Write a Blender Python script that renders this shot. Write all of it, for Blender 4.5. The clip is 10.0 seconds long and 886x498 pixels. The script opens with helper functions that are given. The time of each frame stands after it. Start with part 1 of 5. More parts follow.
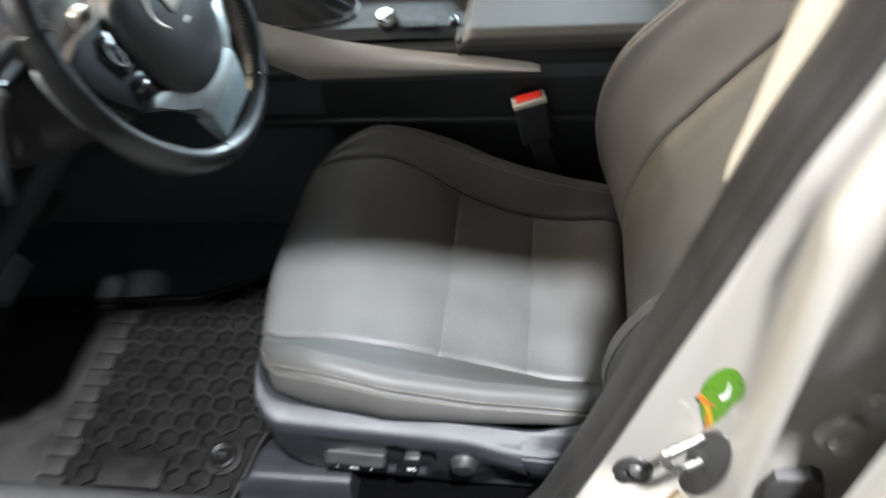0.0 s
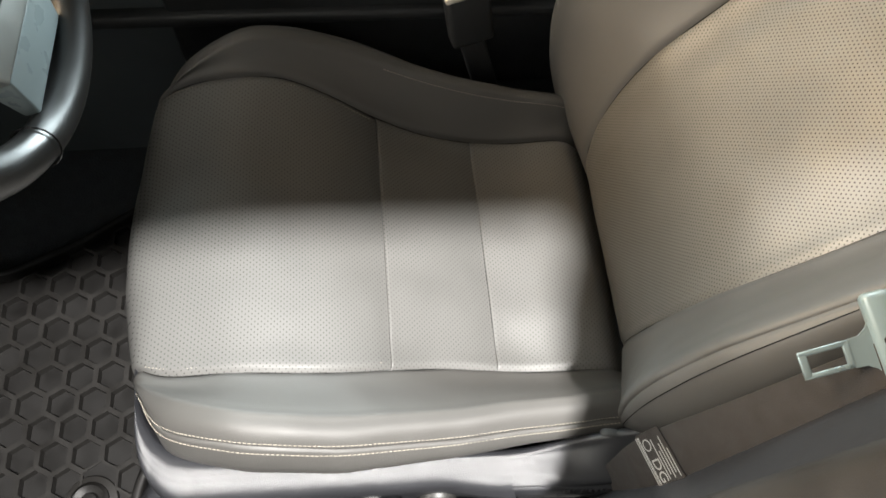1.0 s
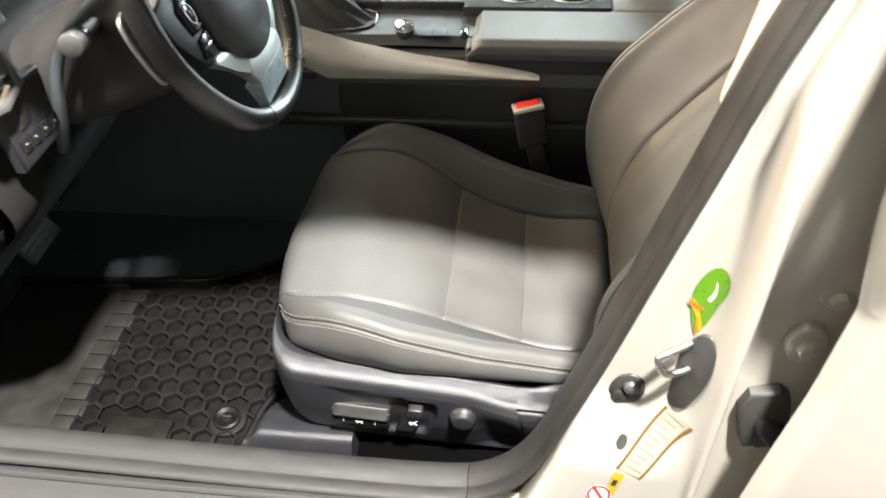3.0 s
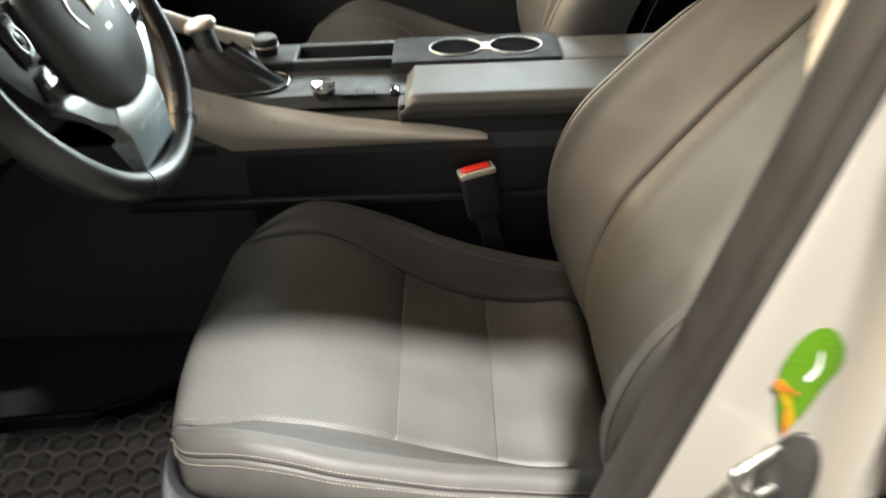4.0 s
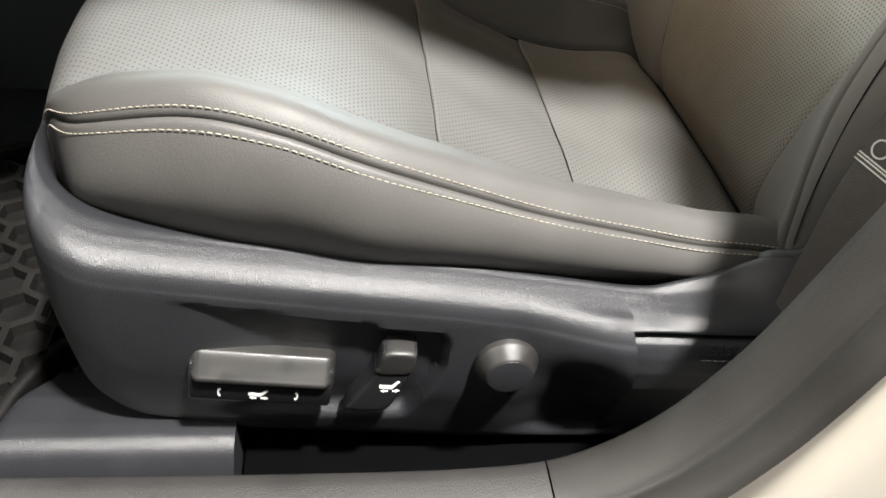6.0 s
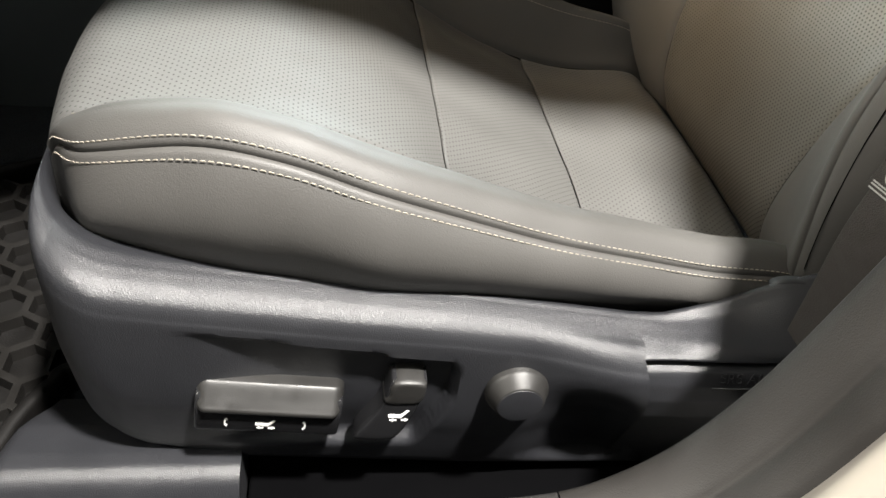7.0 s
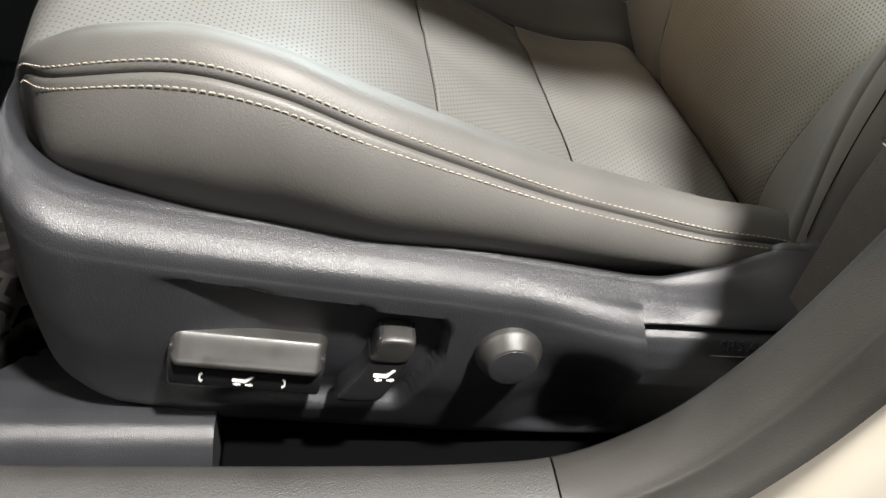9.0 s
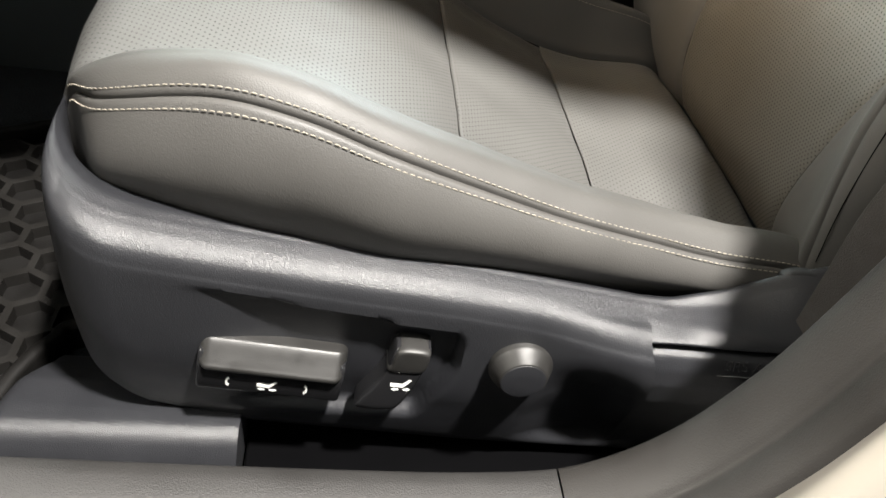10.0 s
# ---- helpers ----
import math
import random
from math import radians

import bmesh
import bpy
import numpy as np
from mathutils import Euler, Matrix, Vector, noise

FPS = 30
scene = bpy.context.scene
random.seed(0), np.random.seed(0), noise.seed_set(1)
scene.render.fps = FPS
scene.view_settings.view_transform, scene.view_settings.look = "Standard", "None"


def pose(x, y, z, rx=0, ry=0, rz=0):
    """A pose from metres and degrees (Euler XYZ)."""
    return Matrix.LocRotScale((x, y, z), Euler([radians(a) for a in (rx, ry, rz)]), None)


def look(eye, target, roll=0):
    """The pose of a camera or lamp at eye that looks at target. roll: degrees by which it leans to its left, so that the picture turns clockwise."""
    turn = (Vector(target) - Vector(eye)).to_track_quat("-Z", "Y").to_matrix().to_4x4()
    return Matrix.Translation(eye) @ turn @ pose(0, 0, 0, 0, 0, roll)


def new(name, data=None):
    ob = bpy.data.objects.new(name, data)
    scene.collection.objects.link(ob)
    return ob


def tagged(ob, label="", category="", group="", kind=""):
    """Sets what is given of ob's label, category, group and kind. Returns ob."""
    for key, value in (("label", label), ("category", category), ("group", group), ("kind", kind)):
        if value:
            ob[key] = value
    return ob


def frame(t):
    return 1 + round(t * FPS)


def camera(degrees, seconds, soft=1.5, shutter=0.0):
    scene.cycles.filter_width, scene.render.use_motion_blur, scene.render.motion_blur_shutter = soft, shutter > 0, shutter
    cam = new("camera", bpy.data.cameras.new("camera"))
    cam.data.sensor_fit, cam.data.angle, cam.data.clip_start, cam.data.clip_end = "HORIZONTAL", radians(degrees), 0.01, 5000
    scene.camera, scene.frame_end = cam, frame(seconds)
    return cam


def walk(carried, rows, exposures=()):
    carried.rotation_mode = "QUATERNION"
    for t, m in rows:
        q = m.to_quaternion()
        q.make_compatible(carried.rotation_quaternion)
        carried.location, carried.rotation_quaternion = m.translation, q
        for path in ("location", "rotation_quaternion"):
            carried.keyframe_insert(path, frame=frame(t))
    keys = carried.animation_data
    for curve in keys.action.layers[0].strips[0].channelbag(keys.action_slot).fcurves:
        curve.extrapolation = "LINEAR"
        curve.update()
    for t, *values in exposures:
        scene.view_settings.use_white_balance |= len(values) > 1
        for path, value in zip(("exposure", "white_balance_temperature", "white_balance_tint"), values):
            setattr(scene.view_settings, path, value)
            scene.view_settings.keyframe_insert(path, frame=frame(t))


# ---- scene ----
EXPOSURES = [(0.0, -0.32, 5950, 10), (0.6, 0.06, 6350, 10), (1.2, 0.08, 6600, 10), (2.0, 0.12, 6600, 10), (3.4, 0.24, 6700, 10), (4.0, -0.24, 6800, 10), (4.5, 0.16, 6600, 10), (5.0, 0.04, 6600, 10), (5.5, -0.04, 6650, 10), (10.0, -0.06, 6750, 10)]
cam = camera(60.67, 10.0, 1.5, 0.5)
PATH = [
    (0, 0.1337, -0.4560, 1.4093, 41.573, 6.489, 6.550),
    (0.5, -0.0249, -0.1653, 1.2956, 32.544, -0.285, -3.158),
    (1, -0.0493, -0.1223, 1.2833, 27.302, -2.643, -5.185),
    (1.5, -0.0435, -0.1296, 1.2808, 26.579, -2.514, -5.052),
    (2, -0.0377, -0.1573, 1.3101, 29.510, -1.494, -3.111),
    (2.2, -0.0160, -0.2235, 1.3431, 33.849, -0.404, 0.066),
    (3.3, 0.0921, -0.7124, 1.3968, 51.103, 2.402, 6.733),
    (3.5, 0.0927, -0.7049, 1.3673, 53.750, 2.860, 4.448),
    (4, 0.0354, -0.4712, 1.2008, 54.876, 2.135, -0.285),
    (4.5, -0.0473, -0.3614, 0.9563, 51.880, -2.151, -1.333),
    (5, -0.0963, -0.3279, 0.8067, 50.729, -5.129, -4.003),
    (5.5, -0.1114, -0.3246, 0.7918, 49.920, -5.878, -5.154),
    (7, -0.1307, -0.3060, 0.7983, 50.842, -6.429, -6.094),
    (7.5, -0.1236, -0.3085, 0.7950, 50.987, -6.783, -6.164),
    (8, -0.1355, -0.3093, 0.7739, 50.627, -7.980, -6.554),
    (8.5, -0.1373, -0.3036, 0.7579, 50.547, -8.414, -6.626),
    (9, -0.1361, -0.3031, 0.7613, 50.504, -8.855, -6.449),
    (9.5, -0.1378, -0.3075, 0.7657, 50.413, -8.881, -5.561),
    (10, -0.1339, -0.3165, 0.7812, 50.632, -8.664, -3.894),
]
walk(cam, [(t, pose(x, y, z, rx, ry, rz)) for t, x, y, z, rx, ry, rz in PATH], EXPOSURES)

# ---- light ----
world = bpy.data.worlds.new("showroom_air")
scene.world = world
world.use_nodes = True
world.node_tree.nodes["Background"].inputs[0].default_value = (0.80, 0.93, 1.0, 1)
world.node_tree.nodes["Background"].inputs[1].default_value = 0.09


def lamp(name, place, target, watts, size, colour=(1, 1, 1), shape="DISK", size_y=0.0):
    d = bpy.data.lights.new(name, "AREA")
    d.energy, d.shape, d.size, d.color = watts, shape, size, colour
    if size_y:
        d.size_y = size_y
    ob = new(name, d)
    ob.matrix_world = look(place, target)
    return ob


KEY = (0.60, -0.94, 3.55)
lamp("ceiling_key_lamp", KEY, (0.0, 0.20, 0.50), 720, 0.20, (1.0, 0.98, 0.95))
# Two unseen fill lamps, added to lift the shaded parts.
lamp("outer_fill_lamp", (-0.8, -3.2, 3.6), (0.0, 0.0, 0.6), 14, 0.6, (0.95, 0.98, 1.0), "RECTANGLE", 1.2)
lamp("outer_fill_lamp", (3.0, -2.8, 3.6), (0.0, 0.2, 0.8), 24, 0.6, (0.85, 0.97, 1.0), "RECTANGLE", 1.2)
lamp("far_front_lamp", (-2.0, 4.0, 2.5), (0.2, 0.5, 0.7), 230, 2.2, (0.84, 0.97, 0.94), "RECTANGLE", 1.2)
lamp("far_side_lamp", (1.2, 4.5, 2.15), (-0.1, 0.6, 0.8), 720, 3.2, (0.80, 0.95, 1.0), "RECTANGLE", 1.5)
lamp("warm_front_lamp", (-4.0, 1.7, 2.95), (0.3, 0.35, 0.7), 420, 2.4, (1.0, 0.66, 0.30))
# Broad unseen fill from the front, added to brighten the shaded cushion.
lamp("front_fill_lamp", (-3.3, 0.10, 3.45), (0.0, 0.35, 0.6), 640, 3.0, (1.0, 0.975, 0.90))


# ---- materials ----
def material(name, colour, rough=0.5, metal=0.0, vary=0.15, scale=30.0, grain=700.0, bump=0.1, rough_vary=0.1, spec=0.5, coat=0.0, holes="", dist=0.0006, dust=False):
    m = bpy.data.materials.new(name)
    m.use_nodes = True
    nt = m.node_tree
    n, l = nt.nodes, nt.links
    b = n["Principled BSDF"]
    b.inputs["Roughness"].default_value, b.inputs["Metallic"].default_value = rough, metal
    b.inputs["Specular IOR Level"].default_value = spec
    b.inputs["Coat Weight"].default_value = coat
    b.inputs["Coat Roughness"].default_value = 0.06
    tc = n.new("ShaderNodeTexCoord")

    def noise_tex(s, detail=3.0):
        t = n.new("ShaderNodeTexNoise")
        t.inputs["Scale"].default_value, t.inputs["Detail"].default_value = s, detail
        l.new(tc.outputs["Object"], t.inputs["Vector"])
        return t

    def ramp(src, lo, hi, a=0.3, c=0.7):
        r = n.new("ShaderNodeMapRange")
        r.inputs["From Min"].default_value, r.inputs["From Max"].default_value = a, c
        r.inputs["To Min"].default_value, r.inputs["To Max"].default_value = lo, hi
        l.new(src, r.inputs["Value"])
        return r.outputs["Result"]

    def math_node(op, *ins):
        q = n.new("ShaderNodeMath")
        q.operation = op
        for i, v in enumerate(ins):
            if isinstance(v, (int, float)):
                q.inputs[i].default_value = v
            else:
                l.new(v, q.inputs[i])
        return q.outputs[0]

    wide, fine = noise_tex(scale, 4), noise_tex(grain, 2)
    mix = n.new("ShaderNodeMix")
    mix.data_type = "RGBA"
    mix.inputs["A"].default_value = (*[c * (1 - vary) for c in colour], 1)
    mix.inputs["B"].default_value = (*[min(1, c * (1 + vary)) for c in colour], 1)
    l.new(wide.outputs["Fac"], mix.inputs["Factor"])
    colour_out = mix.outputs["Result"]
    l.new(ramp(wide.outputs["Fac"], max(0.02, rough - rough_vary), min(1, rough + rough_vary)), b.inputs["Roughness"])
    height = fine.outputs["Fac"]
    if grain > 300:
        vor = n.new("ShaderNodeTexVoronoi")
        vor.inputs["Scale"].default_value = grain * 0.6
        l.new(tc.outputs["Object"], vor.inputs["Vector"])
        height = math_node("ADD", height, math_node("MULTIPLY", vor.outputs["Distance"], 0.6))
    if holes:
        sep = n.new("ShaderNodeSeparateXYZ")
        l.new(tc.outputs["Object"], sep.inputs[0])
        p = 0.0043 if holes == "back" else 0.0056
        rim = 0.17 if holes == "back" else 0.15
        u = math_node("DIVIDE", sep.outputs["Y"], p)
        along = sep.outputs["Z"] if holes == "back" else math_node("SUBTRACT", sep.outputs["X"], math_node("MULTIPLY", sep.outputs["Z"], 0.5))
        v = math_node("DIVIDE", along, p * 0.62)
        row = math_node("FLOOR", v)
        odd = math_node("MULTIPLY", math_node("FLOORED_MODULO", row, 2.0), 0.5)
        fu = math_node("SUBTRACT", math_node("FRACT", math_node("ADD", u, odd)), 0.5)
        fv = math_node("MULTIPLY", math_node("SUBTRACT", math_node("FRACT", v), 0.5), 0.62)
        d = math_node("SQRT", math_node("ADD", math_node("MULTIPLY", fu, fu), math_node("MULTIPLY", fv, fv)))
        hole = ramp(d, 1.0, 0.0, rim * 0.6, rim)
        mix2 = n.new("ShaderNodeMix")
        mix2.data_type = "RGBA"
        l.new(hole, mix2.inputs["Factor"])
        l.new(colour_out, mix2.inputs["A"])
        mix2.inputs["B"].default_value = (*[c * (0.22 if holes == "back" else 0.5) for c in colour], 1)
        colour_out = mix2.outputs["Result"]
        l.new(math_node("MULTIPLY", math_node("SUBTRACT", 1.0, hole), spec), b.inputs["Specular IOR Level"])
        height = math_node("SUBTRACT", math_node("MULTIPLY", height, 0.5), math_node("MULTIPLY", hole, 1.3))
    if dust:
        speck = n.new("ShaderNodeTexVoronoi")
        speck.inputs["Scale"].default_value = 55
        l.new(tc.outputs["Object"], speck.inputs["Vector"])
        pick = n.new("ShaderNodeSeparateColor")
        l.new(speck.outputs["Color"], pick.inputs["Color"])
        size = math_node("MULTIPLY", math_node("MAXIMUM", math_node("SUBTRACT", pick.outputs[0], 0.72), 0.0), 0.10)
        dot = math_node("LESS_THAN", speck.outputs["Distance"], size)
        mix3 = n.new("ShaderNodeMix")
        mix3.data_type = "RGBA"
        l.new(dot, mix3.inputs["Factor"])
        l.new(colour_out, mix3.inputs["A"])
        mix3.inputs["B"].default_value = (0.30, 0.29, 0.27, 1)
        colour_out = mix3.outputs["Result"]
    l.new(colour_out, b.inputs["Base Color"])
    bp = n.new("ShaderNodeBump")
    bp.inputs["Strength"].default_value, bp.inputs["Distance"].default_value = bump, dist
    l.new(height, bp.inputs["Height"])
    l.new(bp.outputs["Normal"], b.inputs["Normal"])
    return m


LEATHER = material("black_leather", (0.050, 0.048, 0.045), 0.57, vary=0.12, scale=14, grain=1450, bump=0.24, rough_vary=0.05, spec=0.5)
PERF = material("perforated_leather", (0.072, 0.071, 0.068), 0.60, vary=0.09, scale=12, grain=1500, bump=0.22, spec=0.46, holes="seat")
PERF_BACK = material("perforated_leather_back", (0.056, 0.053, 0.047), 0.52, vary=0.09, scale=12, grain=1500, bump=0.25, spec=0.62, holes="back")
THREAD = material("pale_thread", (0.27, 0.245, 0.20), 0.8, vary=0.1, scale=200, grain=2500, bump=0.2)
PLASTIC = material("charcoal_grained_plastic", (0.0154, 0.0159, 0.0182), 0.375, vary=0.16, scale=25, grain=2100, bump=0.42, rough_vary=0.05, spec=0.50, dust=True)
SMOOTH = material("smooth_dark_plastic", (0.016, 0.0168, 0.018), 0.52, vary=0.1, scale=40, grain=2500, bump=0.03, spec=0.36)
SWITCH = material("grey_switch_plastic", (0.0125, 0.0120, 0.0114), 0.46, vary=0.06, scale=60, grain=2500, bump=0.1)
GLOSS = material("gloss_black_plastic", (0.012, 0.012, 0.013), 0.12, vary=0.1, bump=0.0)
RUBBER = material("grey_rubber_seal", (0.0172, 0.0164, 0.0160), 0.6, vary=0.25, scale=18, grain=1400, bump=0.42, dust=True)
SEAL_DARK = material("dark_rubber_seal", (0.0168, 0.0156, 0.0146), 0.50, spec=0.40, vary=0.25, scale=18, grain=1500, bump=0.25, dust=True)
# Darker mat rubber; on the hexagon bottoms their shade is painted in.
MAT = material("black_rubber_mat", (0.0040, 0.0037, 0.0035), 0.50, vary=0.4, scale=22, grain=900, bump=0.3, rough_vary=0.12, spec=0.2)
CARPET = material("black_carpet", (0.040, 0.044, 0.048), 0.95, vary=0.3, scale=60, grain=500, bump=0.9, dist=0.002, spec=0.1)
PAINT = material("white_pearl_paint", (0.355, 0.330, 0.288), 0.3, vary=0.025, scale=3, grain=120, bump=0.0, coat=0.4, rough_vary=0.04)
SILVER = material("satin_silver_trim", (0.70, 0.64, 0.56), 0.36, 0.6, vary=0.04, scale=20, grain=1500, bump=0.04)
CHROME = material("bright_chrome", (0.8, 0.8, 0.8), 0.12, 1.0, vary=0.03, bump=0.0)
STEEL = material("zinc_steel", (0.55, 0.54, 0.5), 0.32, 1.0, vary=0.1, scale=80, bump=0.03)
BELT = material("brown_grey_belt_webbing", (0.013, 0.0102, 0.0088), 0.8, vary=0.12, scale=50, grain=1800, bump=0.6)
CREAM = material("cream_pillar_trim", (0.40, 0.34, 0.25), 0.75, vary=0.05, scale=30, grain=900, bump=0.2)
RED = material("red_release_button", (0.75, 0.035, 0.02), 0.35, vary=0.05, bump=0.02)
GREEN = material("lime_green_sticker", (0.085, 0.21, 0.008), 0.3, vary=0.08, scale=40, bump=0.0, coat=0.5)
YELLOW = material("yellow_sticker", (0.42, 0.28, 0.01), 0.35, vary=0.05, bump=0.0)
ORANGE = material("orange_print", (0.75, 0.16, 0.02), 0.4, vary=0.05, bump=0.0)
WHITE = material("white_print", (0.82, 0.82, 0.8), 0.5, vary=0.03, bump=0.0)
LABEL = material("pale_label_film", (0.30, 0.26, 0.20), 0.4, vary=0.08, scale=90, bump=0.05)
GOLD = material("brown_gold_print", (0.13, 0.07, 0.015), 0.4, vary=0.1, bump=0.0)
PRINT_RED = material("red_print", (0.7, 0.04, 0.03), 0.4, vary=0.05, bump=0.0)
HEADLINER = material("grey_headliner_cloth", (0.42, 0.40, 0.37), 0.9, vary=0.05, grain=600, bump=0.3)
FLOOR_M = material("dark_garage_floor", (0.020, 0.0195, 0.019), 0.6, vary=0.15, scale=2, grain=60, bump=0.02)
WALL_M = material("grey_showroom_wall", (0.18, 0.178, 0.172), 0.8, vary=0.03, scale=2, grain=200, bump=0.05)
PALE = material("pale_grey_plastic", (0.26, 0.31, 0.32), 0.32, vary=0.04, scale=40, grain=2500, bump=0.03)
# Near black for joints and wells; under the seat it is painted shade.
DARK = material("matte_black_well_and_shade", (0.0012, 0.0012, 0.0014), 0.9, vary=0.1, bump=0.05, spec=0.02)
# Lighter copy of the mat rubber: light on the raised web put into colour.
MAT_WEB = material("lit_mat_rubber", (0.0075, 0.0070, 0.0065), 0.46, vary=0.35, scale=30, grain=900, bump=0.3, rough_vary=0.12, spec=0.2)
WORN = material("dusty_worn_rubber", (0.0135, 0.0126, 0.0120), 0.5, vary=0.4, scale=26, grain=900, bump=0.3, rough_vary=0.12, spec=0.3)
GREY = material("mid_grey_plastic", (0.06, 0.058, 0.055), 0.42, vary=0.06, scale=40, grain=2000, bump=0.05)
DASH_SKIN = material("soft_dash_skin", (0.0075, 0.0075, 0.0077), 0.72, vary=0.12, scale=25, grain=1600, bump=0.15, spec=0.2)
WHEEL_SILVER = material("satin_grey_metal", (0.40, 0.42, 0.41), 0.38, 0.6, vary=0.05, scale=30, grain=1500, bump=0.04)
PRINT = material("thin_grey_print", (0.26, 0.26, 0.255), 0.5, vary=0.1, bump=0.0)
CONSOLE = material("console_side_plastic", (0.055, 0.063, 0.067), 0.55, vary=0.1, scale=20, grain=1600, bump=0.1, spec=0.4)
TONGUE = material("pale_blue_grey_metal", (0.15, 0.195, 0.205), 0.36, vary=0.06, scale=40, grain=2500, bump=0.03)
BLADE = material("pale_steel", (0.20, 0.25, 0.26), 0.35, 0.5, vary=0.06, scale=60, bump=0.02)
FAINT = material("faint_print", (0.20, 0.16, 0.11), 0.5, vary=0.05, bump=0.0)
SHROUD = material("warm_grey_plastic", (0.034, 0.032, 0.030), 0.5, vary=0.08, scale=30, grain=1600, bump=0.1, spec=0.4)
GLASS_DARK = material("dark_tinted_glass", (0.02, 0.022, 0.022), 0.04, vary=0.05, bump=0.0, coat=0.6)


def glow(name, colour, strength):
    m = bpy.data.materials.new(name)
    m.use_nodes = True
    b = m.node_tree.nodes["Principled BSDF"]
    b.inputs["Base Color"].default_value = (*colour, 1)
    b.inputs["Emission Color"].default_value = (*colour, 1)
    b.inputs["Emission Strength"].default_value = strength
    return m


LED_RED = glow("red_warning_lamp", (1.0, 0.02, 0.03), 3.0)


# ---- mesh helpers ----
def part(name, bm, mat, parent=None, label="", smooth=True):
    """One mesh object from a bmesh, under parent."""
    me = bpy.data.meshes.new(name)
    bmesh.ops.recalc_face_normals(bm, faces=bm.faces[:])
    bm.normal_update()
    for e in bm.edges:
        if len(e.link_faces) == 2 and e.calc_face_angle(0) > 0.8:
            e.smooth = False
    bm.to_mesh(me)
    bm.free()
    for p in me.polygons:
        p.use_smooth = smooth
    me.materials.append(mat)
    ob = new(name, me)
    if parent:
        ob.parent = parent
    if label:
        ob["label"] = label
    return ob


def thing(name, label, category, kind="", group=""):
    return tagged(new(name), label, category, group, kind)


def grid(fn, nu, nv, closed_u=False, closed_v=False, caps=False):
    bm = bmesh.new()
    vs = [[bm.verts.new(fn(i / (nu if closed_u else nu - 1), j / (nv if closed_v else nv - 1))) for j in range(nv)] for i in range(nu)]
    for i in range(nu if closed_u else nu - 1):
        for j in range(nv if closed_v else nv - 1):
            bm.faces.new((vs[i][j], vs[(i + 1) % nu][j], vs[(i + 1) % nu][(j + 1) % nv], vs[i][(j + 1) % nv]))
    if caps and closed_v:
        bm.faces.new(vs[0])
        bm.faces.new(vs[-1][::-1])
    return bm


def box(x0, x1, y0, y1, z0, z1, r=0.004, seg=3, m=None, bm=None):
    """A box with rounded edges."""
    own = bmesh.new()
    bmesh.ops.create_cube(own, size=1.0, matrix=Matrix.LocRotScale(((x0 + x1) / 2, (y0 + y1) / 2, (z0 + z1) / 2), None, (x1 - x0, y1 - y0, z1 - z0)))
    if r:
        bmesh.ops.bevel(own, geom=own.edges[:], offset=r, segments=seg, affect="EDGES", profile=0.5)
    if m:
        bmesh.ops.transform(own, matrix=m, verts=own.verts[:])
    if bm is None:
        return own
    return merge(bm, own)


def merge(bm, other):
    me = bpy.data.meshes.new("tmp")
    other.to_mesh(me)
    other.free()
    bm.from_mesh(me)
    bpy.data.meshes.remove(me)
    return bm


def lathe(profile, m=None, n=40, squash=1.0):
    """Turns (radius, height) pairs round z, closed with caps."""
    prof = spline([Vector((r, 0, h)) for r, h in profile], 1)
    bm = bmesh.new()
    rings = []
    for q in prof:
        rings.append([bm.verts.new((max(q.x, 1e-5) * math.cos(2 * math.pi * k / n), squash * max(q.x, 1e-5) * math.sin(2 * math.pi * k / n), q.z)) for k in range(n)])
    for a, b in zip(rings, rings[1:]):
        for k in range(n):
            bm.faces.new((a[k], a[(k + 1) % n], b[(k + 1) % n], b[k]))
    bm.faces.new(rings[0])
    bm.faces.new(rings[-1])
    if m:
        bmesh.ops.transform(bm, matrix=m, verts=bm.verts[:])
    return bm


def spline(pts, per=6, closed=False):
    """Catmull-Rom through pts."""
    if per <= 1:
        return [Vector(p) for p in pts]
    pts = [Vector(p) for p in pts]
    n, out = len(pts), []
    for i in range(n if closed else n - 1):
        p = [pts[(i + k) % n] if closed else pts[min(max(i + k, 0), n - 1)] for k in (-1, 0, 1, 2)]
        for j in range(per):
            t = j / per
            out.append(0.5 * (2 * p[1] + (p[2] - p[0]) * t + (2 * p[0] - 5 * p[1] + 4 * p[2] - p[3]) * t * t + (3 * p[1] - p[0] - 3 * p[2] + p[3]) * t ** 3))
    if not closed:
        out.append(pts[-1])
    return out


def sweep(path, profile, side, closed_path=False, closed_profile=True, caps=True):
    """Sweeps 2D profile pairs (a, b) along path: a along the cross of path and side, b along side."""
    side = Vector(side).normalized()
    n = len(path)

    def fn(i, j):
        a = path[(i + 1) % n] if closed_path else path[min(i + 1, n - 1)]
        b = path[(i - 1) % n] if closed_path else path[max(i - 1, 0)]
        t = (a - b).normalized()
        o = t.cross(side).normalized()
        return path[i] + o * profile[j][0] + side * profile[j][1]

    bm = bmesh.new()
    vs = [[bm.verts.new(fn(i, j)) for j in range(len(profile))] for i in range(n)]
    m = len(profile)
    for i in range(n if closed_path else n - 1):
        for j in range(m if closed_profile else m - 1):
            bm.faces.new((vs[i][j], vs[(i + 1) % n][j], vs[(i + 1) % n][(j + 1) % m], vs[i][(j + 1) % m]))
    if caps and closed_profile and not closed_path:
        bm.faces.new(vs[0])
        bm.faces.new(vs[-1][::-1])
    return bm


